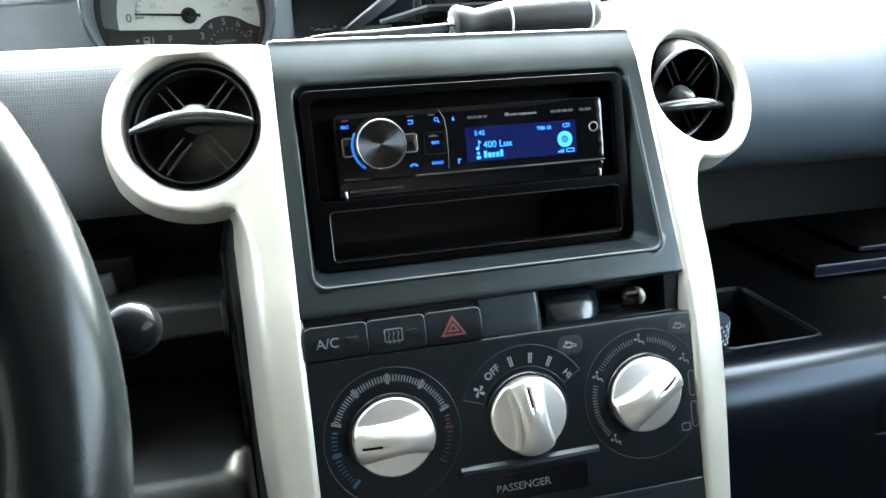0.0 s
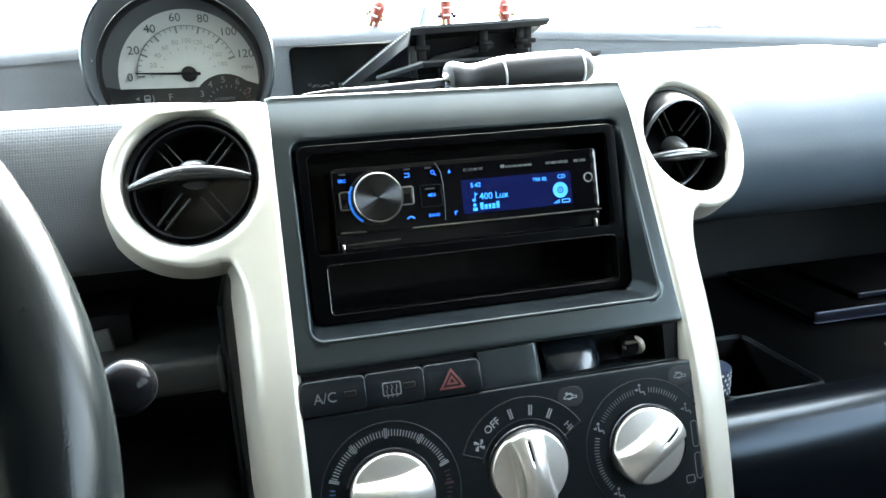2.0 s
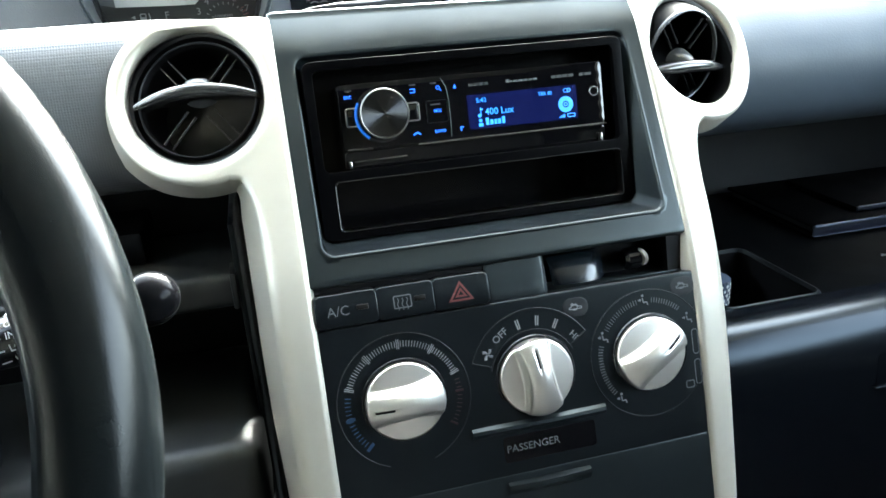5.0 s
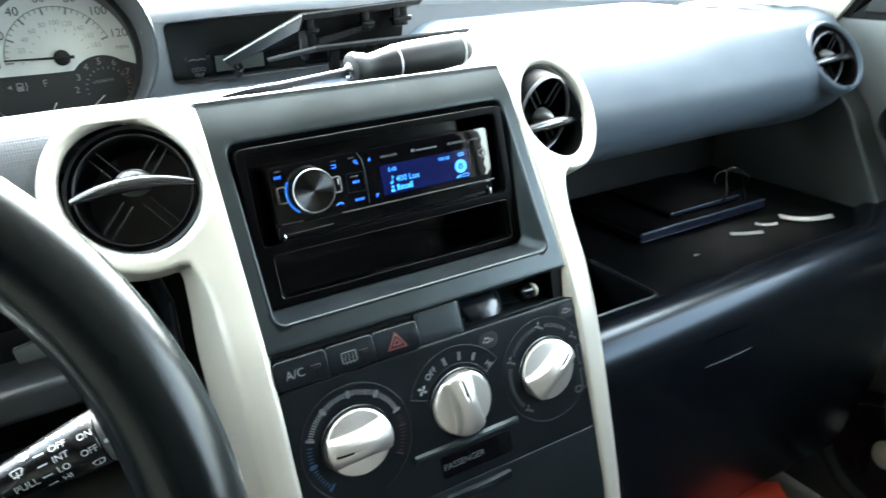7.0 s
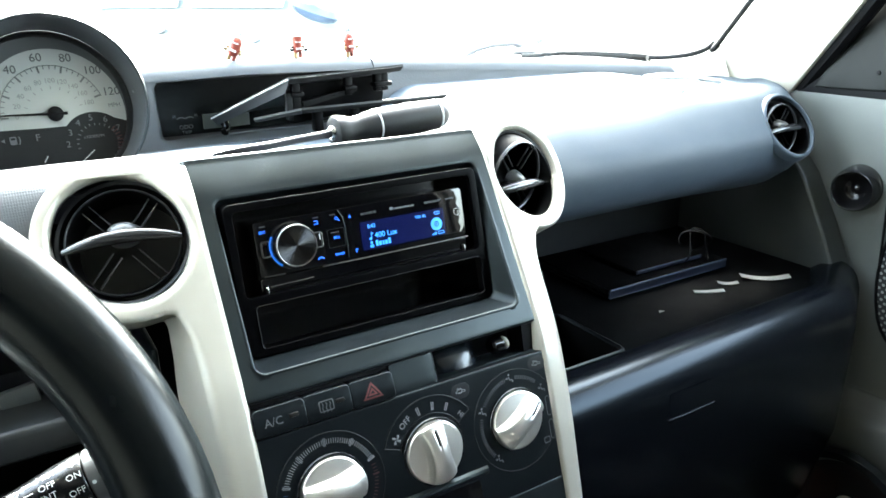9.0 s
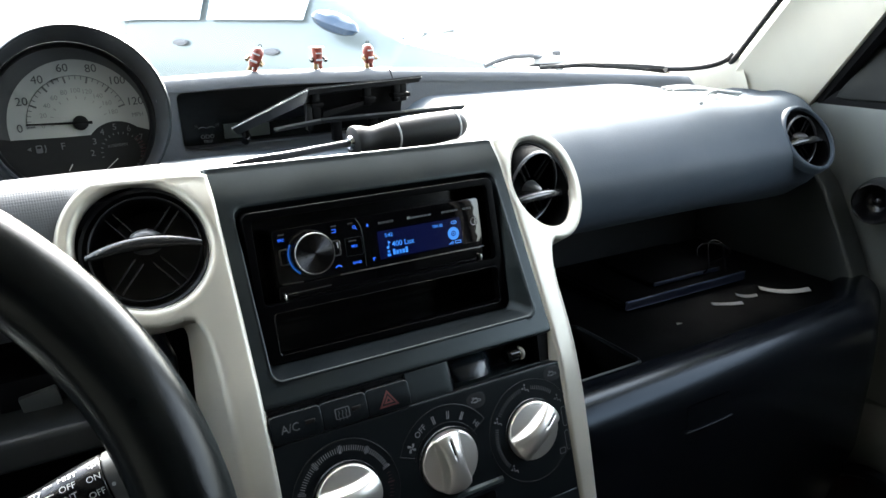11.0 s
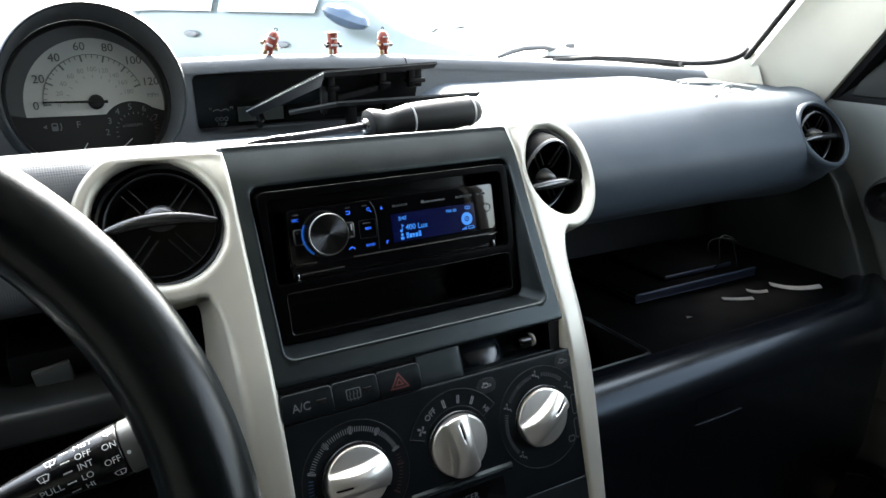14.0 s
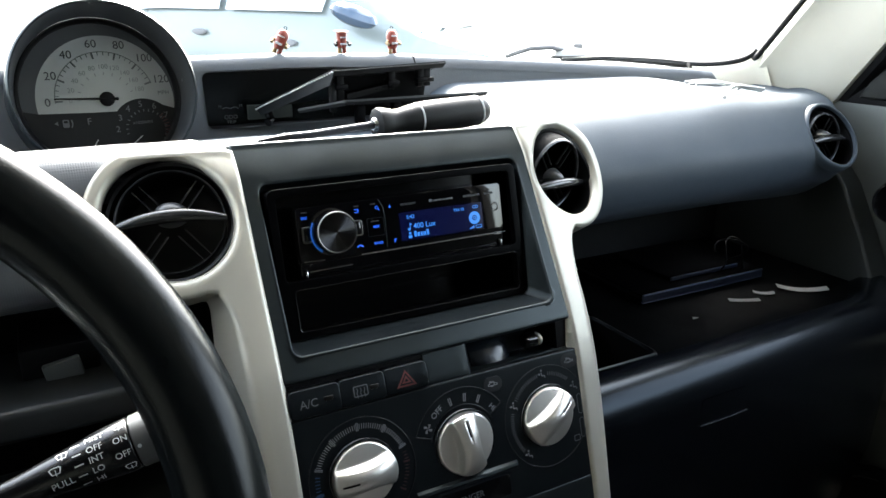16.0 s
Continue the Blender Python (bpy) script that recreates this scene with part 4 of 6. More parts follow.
for a in (103.5, 82.2, 61.5):
    for off in (-1.2, 1.2):
        tick(fu, fv, a + off, 29.6, 35.4, 0.8, white)
for word, a, size in (("OFF", 125.5, 6.0), ("HI", 37, 5.4)):
    merge(white, text_mesh(word, size, Matrix.Translation((fu + 32.8 * math.cos(radians(a)), 0, fv + 32.8 * math.sin(radians(a)))) @ pose(0, 0, 0, 0, 90 - a if a < 90 else -(a - 90), 0), None, 0.05))
for k in range(4):
    a0, a1, a2 = (radians(90 * k + d) for d in (20, 48, 62))
    tube([(fu - 27.7 + r * math.cos(a), 0, fv + 17.3 + r * math.sin(a)) for r, a in ((0.5, a0), (2.0, a1), (3.4, a2))], [0.4, 0.8, 0.95], 8, bm=white)
disc_line(fu, fv, 40, 0.35, 32, 160, relief)
disc_line(fu, fv, 27.5, 0.35, 25, 165, relief)
for a in (32, 160):
    tube([(fu + r * math.cos(radians(a)), stack_y(fv + r * math.sin(radians(a))) - 0.05, fv + r * math.sin(radians(a))) for r in (28, 40)], 0.35, 6, bm=relief)
mu, mv = KNOBS[2][:2]
disc_line(mu, mv, 39.0, 0.3, 0, 359.9, relief)
for i in range(62):
    a = 48 + 186 * i / 61
    if min(abs(a - 91), abs(a - 154), abs(a - 229)) > 8:
        tick(mu, mv, a, 31.0, 34.0, 0.4, dim)


def air_flow_icon(cu, cv, bm, turn):
    """The printed air-flow sign: a seated shape with an arrow, as plain strokes."""
    c, s = math.cos(radians(turn)), math.sin(radians(turn))
    merge(bm, sheet(circle(cu - 0.4, cv + 2.9, 0.85, 12), [], 1, lambda u, v: 0.0))
    for (x0, z0), (x1, z1) in (((-0.6, 1.5), (-0.2, -1.3)), ((-0.2, -1.3), (2.2, -1.2)), ((2.2, -1.2), (2.6, -3.2)), ((-3.6, 0.4), (-1.7, 0.4)), ((-2.5, 1.1), (-1.7, 0.4)), ((-2.5, -0.3), (-1.7, 0.4))):
        tube([(cu + x0 * c - z0 * s, 0, cv + x0 * s + z0 * c), (cu + x1 * c - z1 * s, 0, cv + x1 * s + z1 * c)], 0.4, 6, bm=bm)


for a, turn in ((91, 0), (154, 0), (229, 0), (32, 0)):
    air_flow_icon(mu + 32.6 * math.cos(radians(a)), mv + 32.6 * math.sin(radians(a)), white if a != 32 else dim, turn)
for z0, z1 in ((4, -12), (-15, -31)):
    merge(dim, sheet(rrect(mu + 29, mu + 33.5, mv + z1 + 6, mv + z0 + 6, 2, 4), [rrect(mu + 29.6, mu + 32.9, mv + z1 + 6.6, mv + z0 + 5.4, 1.5, 4)], 3, lambda u, v: 0.0))
merge(dim, sheet(rrect(mu + 22, mu + 28, mv - 26.5, mv - 21.5, 1.2, 3), [rrect(mu + 22.7, mu + 27.3, mv - 25.8, mv - 22.2, 0.8, 3)], 3, lambda u, v: 0.0))
for u, v in ((36.5, -121.5), (107.5, -119.5)):
    oval = [(u + a, v + b) for a, b in rrect(-7.8, 7.8, -5.4, 5.4, 5.2, 8)]
    part("push_button", sheet(oval, [], 2, lambda a, b: stack_y(b) - 0.1, rim=0.6, edge=0.5), ridge_black, climate, "small oval push button", FACE)
    merge(dim if u > 50 else white, sheet([(u - 4.2, v - 1.2), (u + 4.2, v - 1.2), (u + 4.2, v + 0.4), (u + 2, v + 0.8), (u + 0.8, v + 2.2), (u - 2, v + 2.2), (u - 3, v + 0.6), (u - 4.2, v + 0.3)],
          [[(u - 3.5, v - 0.6), (u + 3.5, v - 0.6), (u + 3.5, v), (u + 1.6, v + 0.2), (u + 0.5, v + 1.5), (u - 1.6, v + 1.5), (u - 2.6, v), (u - 3.5, v - 0.2)]], 2, lambda a, b: 0.0))
for cu, cv, bm in ((36.5, -121.5, white), (107.5, -119.5, dim)):
    tube([(cu + 1.9 * math.cos(radians(a)) - 0.6, 0, cv - 0.1 + 1.5 * math.sin(radians(a))) for a in range(-150, 121, 30)], 0.3, 6, bm=bm)
    tube([(cu - 1.6, 0, cv + 1.2), (cu - 3.0, 0, cv + 1.9), (cu - 1.4, 0, cv + 2.6)], 0.3, 6, bm=bm)
for marks_bm in (white, red, blue, dim):
    for w in marks_bm.verts:
        w.co.y = stack_y(w.co.z) - 0.2 + max(-0.1, min(0.1, w.co.y))
tagged(part("scale", white, print_scale, climate, "white printed scale and words", FACE), kind="stuff")
tagged(part("scale", red, dull_red, climate, "dull red warm end marks", FACE), kind="stuff")
tagged(part("scale", blue, print_blue, climate, "blue cold end marks", FACE), kind="stuff")
tagged(part("scale", dim, print_dim, climate, "dim grey printed signs", FACE), kind="stuff")
tagged(part("raised_line", relief, ridge_black, climate, "thin raised outlines", FACE), kind="stuff")
part("indicator_hood", loft([[(u, stack_y(-187) - d * (1 - 0.4 * abs(u - 6) / 42), v) for d, v in ((0.0, -182), (3.0, -183.5), (3.6, -185.5), (0.0, -188.5))] for u in (-36, -30, -10, 10, 30, 42, 48)], False), console_grey, climate, "raised hood over the indicator", FACE)
part("indicator_window", sheet(rrect(-18, 40, -206, -190.5, 2, 4), [], 5, lambda u, v: stack_y(v) - 0.3, rim=0.2), gloss_black, climate, "dark indicator window", FACE)
part("indicator_word", face_text("PASSENGER", 0, -198, 6.4, stack_y(-198) - 0.7), print_dim, climate, "grey indicator lettering", FACE)
part("drawer_lip", loft([[(u, stack_y(-221) - d * (1 - 0.5 * abs(u - 8) / 26), v) for d, v in ((0.0, -217.8), (4.5, -219.0), (4.5, -222), (0.0, -226))] for u in (-18, -12, 0, 16, 28, 34)], False), console_grey, climate, "finger lip of the lower drawer", FACE)


# ---- air vents ----
def air_vent(m, r, tilt, blade_drop, label):
    """A round outlet in m's frame (x right, z up, y inwards), in millimetres."""
    t = thing("air_vent", label, "air vent", "round air vents", at=m.translation)
    part("housing", lathe([(r + 2.5, 4.0), (r + 0.6, 5.0), (r - 0.2, 8), (r - 1.0, 14), (r - 2.0, 22), (r - 4, 40), (0.01, 40)], 64, m @ pose(0, 0, 0, -90), False), vent_black, t, "black bowl")
    inner = m @ Matrix.Translation((0, 12 if tilt else 5.5, 0)) @ pose(0, 0, 0, tilt)
    lip = [(r - 5.6, 1.6), (r - 5.9, 0.2), (r - 6.5, -0.7), (r - 7.0, -0.9), (r - 7.6, -0.5), (r - 8.0, 0.8), (r - 8.2, 2)] if tilt else [(r - 2.4, 4), (r - 2.6, -1.2), (r - 3.2, -1.8), (r - 3.9, -1.2), (r - 4.2, 4)]
    if tilt:
        part("eyeball", lathe([(r - 5.6, 1.6), (r - 4.2, 6), (r - 3.4, 12), (r - 3.4, 18)], 64, inner @ pose(0, 0, 0, -90), False), vent_bowl, t, "black turning bowl")
        part("eyeball", lathe([(r - 8.2, 2), (r - 8.2, 9), (r - 9, 20)], 64, inner @ pose(0, 0, 0, -90), False), vent_bowl, t, "black turning bowl")
    part("inner_ring", lathe(lip, 64, inner @ pose(0, 0, 0, -90), False), vent_gloss if tilt else vent_edge, t, "glossy inner ring")
    n = 25
    loops = []
    for i in range(n):
        x = (r - 1.9) * (2 * i / (n - 1) - 1)
        k = 1 - (x / (r - 1.7)) ** 2
        c = blade_drop + 4.0 * k - 2
        hh, dd = 2.0 + 2.3 * k, 6 + 8 * k
        loops.append([(x, -dd + hh - hh * math.cos(a), c + hh * math.sin(a)) if math.cos(a) >= 0 else (x, -dd + hh - (dd + 3) * math.cos(a), c + hh * math.sin(a) * (1 + 0.4 * math.cos(a))) for a in [2 * math.pi * j / 20 for j in range(20)]])
    part("blade", loft(loops, True, True, True), blade_black, t, "glossy arched blade", inner)
    hubs = lathe([(0.01, 0), (2, 0.5), (4, 2.5), (6.5, 6.5), (9.0, 14)] if tilt else [(0.01, 0), (4, 0.5), (7, 2.5), (9.0, 6.5), (10.0, 13)], 28, inner @ Matrix.Translation((0, -9 if tilt else -6, blade_drop + (4.0 if tilt else 6.0))) @ pose(0, 0, 0, -90) @ Matrix.Diagonal((1.15, 0.85, 1, 1)), False)
    part("hub", hubs, hub_grey, t, "dusty grey hub boss")
    for a in (51, 129, 231, 309):
        for off in (-3.0, 3.0):
            p0, p1 = 9, r * 0.86
            rib = box(p0, p1, 3, 5, off - 0.4, off + 0.4, 0.15, 1)
            rib.transform(pose(0, 0, 0, 0, -a, 0))
            part("rib", rib, vent_grey, t, "", inner)
    return t


for s in (-1, 1):
    centre = Vector((s * vent_u(s) - (1.6 if s > 0 else 0), trim_y(s * vent_u(s), VENT_V) + 4, VENT_V))
    m = FACE @ Matrix.Translation(centre) @ pose(0, 0, 0, -17, 0, s * 15)
    air_vent(m, VENT_R, 0 if s < 0 else 36, 0 if s < 0 else -6, "round black air vent with glossy blade in a silver ring")
far = Matrix.Translation((0.5600, 0.0400, 1.069)) @ pose(0, 0, 0, -34, 0, 0) @ Matrix.Diagonal((0.001, 0.001, 0.001, 1))
vent_3 = air_vent(far, 36, 26, 0, "round black air vent with glossy blade in the dashboard pad")
part("collar", lathe([(36.2, 3), (36.4, -0.5), (37.4, -1.3), (38.8, -1.0), (40.4, 0.6), (41.4, 4), (42.0, 10)], 64, far @ pose(0, 0, 0, -90), False), pad_grey, vent_3, "grey vinyl collar")

# ---- speedometer pod ----
pod = thing("speedometer", "round speedometer pod with white dial", "speedometer", at=(-0.173, 0.231, 1.128))
DIAL = Matrix.Translation((-0.1740, 0.232, 1.1272)) @ pose(0, 0, 0, -12, 0, 4)
POD = DIAL @ Matrix.Translation((-0.0045, 0, 0.0022))
hood_grey = material("hood_lining_plastic", (0.040, 0.043, 0.046), 0.45, grain=0.1, scale=1500, vary=0.1, spec=0.36)
SHEAR = Matrix(((1, 0, 0, 0), (0, 1, 0, 0), (0, -0.045, 1, 0), (0, 0, 0, 1)))
part("hood", lathe([(0.064, 0.06), (0.0720, 0.05), (0.0722, 0.0), (0.0725, -0.036), (0.0716, -0.0425), (0.0702, -0.044), (0.0692, -0.0425)], 80, POD @ SHEAR @ pose(0, 0, 0, -90), False), console_grey, pod, "dark grey hood")
part("hood_lining", lathe([(0.0692, -0.0425), (0.0687, -0.040), (0.0678, -0.022), (0.0662, -0.012), (0.0654, -0.0065)], 80, POD @ SHEAR @ pose(0, 0, 0, -90), False), hood_grey, pod, "dark hood lining")
part("dial_rim", lathe([(0.0656, -0.0055), (0.0648, -0.0062), (0.0636, -0.0050), (0.0622, -0.001), (0.0615, 0.002)], 80, POD @ pose(0, 0, 0, -90), False), vent_edge, pod, "dark dial rim")
part("dial_back", sheet(circle(-0.003, 0.0045, 0.0640, 64), [], 0.01, lambda u, v: 0.0012), dial_black, pod, "black lower dial", DIAL)
arc = circle(0.0005, -0.0015, 0.0553, 60, 188, -10)
part("dial_surround", sheet(circle(-0.003, 0.0045, 0.0636, 60, 190, -12) + circle(0.0005, -0.0015, 0.0550, 60, -10, 188), [], 0.006, lambda u, v: 0.0006), hood_grey, pod, "grey border round the white dial", DIAL)
white_zone = arc + circle(0.0275, -0.0285, 0.0275, 20, 50, 140) + [(-0.01, -0.0107)]
part("dial_white", sheet(white_zone, [], 0.006), dial_white, pod, "white dial", DIAL)
nums, ticks, fine = bmesh.new(), bmesh.new(), bmesh.new()
for k in range(7):
    a = 180 - 26.9 * k
    c, s = math.cos(radians(a)), math.sin(radians(a))
    text_mesh(str(20 * k), 0.0096, Matrix.Translation((0.0018 + 0.0478 * c, -0.0007, -0.0005 + 0.0478 * s)), nums)
for k in range(25):
    a = 180 - 26.9 * 6 * k / 24
    b = box(0.0345 if k % 4 == 0 else 0.037, 0.040, -0.0003, 0.0003, -0.0007 if k % 4 == 0 else -0.0003, 0.0007 if k % 4 == 0 else 0.0003)
    merge(ticks, b, Matrix.Translation((0, -0.0006, 0)) @ pose(0, 0, 0, 0, -a, 0))
merge(ticks, tube([(0.0402 * math.cos(radians(a)), -0.0006, 0.0402 * math.sin(radians(a))) for a in range(182, 12, -5)], 0.0003, 6))
text_mesh("MPH", 0.005, Matrix.Translation((0.0475, -0.0007, 0.003)), ticks)
for k in range(10):
    a = 180 - 165 * k / 9
    text_mesh(str(20 * k) if k else "0", 0.0056, Matrix.Translation((0.0285 * math.cos(radians(a)), -0.0006, 0.0275 * math.sin(radians(a)))), fine)
    merge(fine, box(0.0205, 0.023, -0.0002, 0.0002, -0.0003, 0.0003), Matrix.Translation((0, -0.0006, 0)) @ pose(0, 0, 0, 0, -a, 0))
tagged(part("numeral_print", nums, numeral_ink, pod, "black numerals", DIAL), kind="stuff")
tagged(part("tick_ring", ticks, tick_ink, pod, "dark grey tick ring", DIAL), kind="stuff")
tagged(part("inner_scale", fine, dial_grey, pod, "faint grey inner scale", DIAL), kind="stuff")
lower = bmesh.new()
for word, a in (("2", 175), ("3", 149), ("4", 122), ("5", 93), ("6", 63), ("7", 31)):
    text_mesh(word, 0.0075, Matrix.Translation((0.0275 + 0.0225 * math.cos(radians(a)), -0.0007, -0.0285 + 0.0225 * math.sin(radians(a)))), lower)
text_mesh("x1000RPM", 0.0038, Matrix.Translation((0.0262, -0.0007, -0.022)), lower)
text_mesh("F", 0.008, Matrix.Translation((-0.0168, -0.0007, -0.0182)), lower)
merge(lower, sheet(rrect(-0.0375, -0.0325, -0.0218, -0.0152, 0.001, 3), [rrect(-0.0366, -0.0334, -0.0180, -0.0162, 0.0005, 2)], 0.003, lambda u, v: -0.0007))
merge(lower, tube([(-0.031, -0.0007, -0.022), (-0.030, -0.0007, -0.019), (-0.0305, -0.0007, -0.0155)], 0.0005, 6))
merge(lower, sheet([(-0.044, -0.018), (-0.041, -0.0163), (-0.041, -0.0197)], [], 0.003, lambda u, v: -0.0007))
for a in range(190, -60, -14):
    merge(lower, box(0.0155, 0.0175, -0.0002, 0.0002, -0.0003, 0.0003), Matrix.Translation((0.029, -0.0007, -0.028)) @ pose(0, 0, 0, 0, -a, 0))
tagged(part("lower_print", lower, print_dim, pod, "pale lower dial print", DIAL), kind="stuff")
redzone = bmesh.new()
for a in range(40, -30, -9):
    merge(redzone, box(0.0155, 0.020, -0.0002, 0.0002, -0.0005, 0.0005), Matrix.Translation((0.029, -0.0009, -0.028)) @ pose(0, 0, 0, 0, -a, 0))
tagged(part("red_zone", redzone, dull_red, pod, "red zone marks", DIAL), kind="stuff")
needle = loft([[(x, -0.0035 + e, z) for e, z in ((0, -w), (-0.001, 0), (0, w))] for x, w in ((-0.041, 0.0005), (-0.02, 0.0008), (0.0, 0.0011), (0.009, 0.0013))], False)
merge(needle, lathe([(0.0062, 0.0), (0.0062, 0.003), (0.005, 0.004), (0.0001, 0.0042)], 32, pose(0, 0, 0, 90), False))
part("needle", needle, deep_black, pod, "black needle at rest on zero", DIAL @ pose(0, 0, 0, 0, 3, 0))
tneedle = tube([(0.024, -0.002, -0.0335), (0.013, -0.002, -0.042)], 0.0004, 6)
part("needle", tneedle, print_white, pod, "pale lower needle", DIAL)
part("needle", tube([(-0.016, -0.002, -0.039), (-0.0125, -0.002, -0.034)], 0.0004, 6), print_white, pod, "pale lower needle", DIAL)
for a in (8, 172):
    part("screw", lathe([(0.0022, 0.0), (0.0018, 0.0012), (0.0001, 0.0013)], 12, POD @ Matrix.Translation((0.0685 * math.cos(radians(a)), -0.016, 0.0685 * math.sin(radians(a)))) @ pose(0, 0, 0, 90)), chrome, pod, "small bright screw")

# ---- information display in the riser ----
info = thing("information_display", "dark recessed information display with trip readout", "display", at=(0.02, 0.24, 1.12))
x0, x1, z0, z1 = DISPLAY
part("tunnel", loft([[(a, cowl_line(a)[0] - 0.022 + 0.018 * (b - 1.06) / (cowl_line(a)[1] - 0.008 - 1.06) + d, b) for a, b in rrect(*DISPLAY, 0.006, 5)] for d in (-0.001, 0.012, 0.022)], True), deep_black, info, "black surround")
display_black = material("display_black", (0.0025, 0.003, 0.003), 0.22, spec=0.15)
part("panel", box(x0, x1, 0.252, 0.256, z0 - 0.004, z1), display_black, info, "black panel")
signs = bmesh.new()
text_mesh("ODO", 0.0055, Matrix.Translation((-0.0647, 0.2512, 1.1020)), signs)
text_mesh("TRIP", 0.0046, Matrix.Translation((-0.0647, 0.2512, 1.0970)), signs)
text_mesh("H", 0.004, Matrix.Translation((-0.0745, 0.2512, 1.1125)), signs)
text_mesh("M", 0.004, Matrix.Translation((-0.0545, 0.2512, 1.1125)), signs)
for c in (-0.0687, -0.0607):
    tube([(c + 0.005 * math.cos(radians(a)), 0.2512, 1.1065 + 0.005 * math.sin(radians(a))) for a in range(45, 140, 15)], 0.0004, 6, bm=signs)
tagged(part("print", signs, readout_print, info, "faint grey print"), kind="stuff")
lcd_pale = material("unlit_lcd", (0.022, 0.027, 0.024), 0.4)
part("trip_readout", box(-0.0485, -0.0035, 0.2506, 0.252, 1.0985, 1.1125), lcd_pale, info, "pale unlit readout")

# ---- loose things on the dashboard ----
steel = material("dull_steel", (0.045, 0.045, 0.05), 0.34, metal=1.0)
driver = thing("screwdriver", "screwdriver with black grip lying on the dashboard", "screwdriver", at=(0.03, 0.066, 1.122))
H0, H1 = Vector((0.0040, 0.0615, 1.1168)), Vector((0.111, 0.0690, 1.1215))
DIR = (H1 - H0).normalized()
TURN_D = Matrix.Translation(H0) @ DIR.to_track_quat("Z", "Y").to_matrix().to_4x4()
grip = [(0.0105, 0.0), (0.0125, 0.0015), (0.0130, 0.005), (0.0115, 0.012), (0.0098, 0.018), (0.0105, 0.026), (0.0122, 0.036), (0.0132, 0.046), (0.0134, 0.07), (0.0130, 0.092), (0.0124, 0.104), (0.0115, 0.111), (0.009, 0.116), (0.004, 0.1185), (0.0003, 0.119)]
grip = [(r, 0.918 * h) for r, h in grip]
part("grip", lathe(grip, 40, TURN_D), grip_black, driver, "black soft grip")
for d, r in ((0.0385, 0.0128), (0.0975, 0.0125)):
    part("grip_ring", lathe([(r, -0.0009), (r + 0.0005, 0), (r, 0.0009)], 40, TURN_D @ Matrix.Translation((0, 0, d)), False), print_white, driver, "pale ring")
part("ferrule", lathe([(0.0030, -0.003), (0.0046, -0.003), (0.0058, -0.0015), (0.0060, 0.0008)], 28, TURN_D, False), chrome, driver, "bright ferrule")
TIP = Vector((-0.094, 0.0475, 1.1125))
AXIS = (TIP - H0).normalized()
ACROSS = AXIS.cross(Vector((0, 0, 1))).normalized()
OVER = ACROSS.cross(AXIS)
if OVER.z < 0:
    OVER = -OVER
shaft_rows = []
for t, half, tall in ((-0.05, 0.0026, 0.0026), (0.55, 0.0026, 0.0026), (0.66, 0.0028, 0.0030), (0.78, 0.0024, 0.0034), (0.9, 0.0014, 0.0030), (1.0, 0.0006, 0.0022)):
    c = H0 + (TIP - H0) * t
    shaft_rows.append([c + ACROSS * a * half + OVER * b * tall for a, b in ((-1, -0.6), (-0.6, -1), (0.6, -1), (1, -0.6), (1, 0.6), (0.6, 1), (-0.6, 1), (-1, 0.6))])
part("shaft", loft(shaft_rows, True, True, True), steel, driver, "dark steel shaft", sharp=25)


def slab(corners, thick, bm=None):
    """A thin panel over four corners."""
    c = [Vector(p) for p in corners]
    n = (c[1] - c[0]).cross(c[3] - c[0]).normalized() * thick
    rows = []
    for i in range(9):
        a, b = c[0].lerp(c[1], i / 8), c[3].lerp(c[2], i / 8)
        rows.append([a, b, b + n, a + n])
    b = loft(rows, True, True, True)
    return merge(bm, b) if bm else b


trim_a = thing("loose_trim_panel", "black plastic trim panel taken off, clips showing", "trim panel", "loose trim panels", at=(0.03, 0.17, 1.13))
PA, PB, PC, PD = (-0.048, 0.2215, 1.1120), (-0.006, 0.123, 1.153), (0.106, 0.131, 1.156), (0.088, 0.222, 1.124)
trim_plastic = material("grained_trim_plastic", (0.011, 0.012, 0.013), 0.42, grain=0.3, scale=1200, vary=0.15)
part("plate", slab((PA, PB, PC, PD), 0.0022), rubber, trim_a, "black plate with grained face")
edge_strip = slab((PA, PB, (-0.0085, 0.127, 1.1415), (-0.0435, 0.2205, 1.1060)), 0.0018)
part("front_flange", slab((PB, PC, (0.1035, 0.1325, 1.1522), (-0.0070, 0.1245, 1.1490)), 0.0016), rubber, trim_a, "bevelled front flange")
part("bright_edge", tube([Vector(PB).lerp(Vector(PC), k / 12) + Vector((0, -0.0004, 0.0004)) for k in range(13)], 0.0005, 6), trim_plastic, trim_a, "thin paler front edge")
part("end_flange", edge_strip, trim_plastic, trim_a, "thin end flange")
for k in range(34):
    p = Vector(PA).lerp(Vector(PB), (k + 0.5) / 34) + Vector((-0.0008, -0.0012, 0.0004))
    part("serration", box(p.x - 0.0006, p.x + 0.0006, p.y - 0.0007, p.y + 0.0007, p.z - 0.0008, p.z + 0.0004), print_white, trim_a)
for k, t in enumerate((0.08, 0.53, 0.80, 0.86)):
    p = Vector(PB).lerp(Vector(PC), t) + Vector((0.0, 0.010, -0.002))
    clip = box(p.x - 0.0035, p.x + 0.0035, p.y - 0.002, p.y + 0.004, p.z - (0.026 if k == 0 else 0.018), p.z, 0.001)
    box(p.x - 0.005, p.x + 0.006, p.y - 0.005, p.y + 0.006, p.z - 0.014, p.z - 0.010, 0.001, bm=clip)
    part("clip", clip, deep_black, trim_a, "moulded clip")
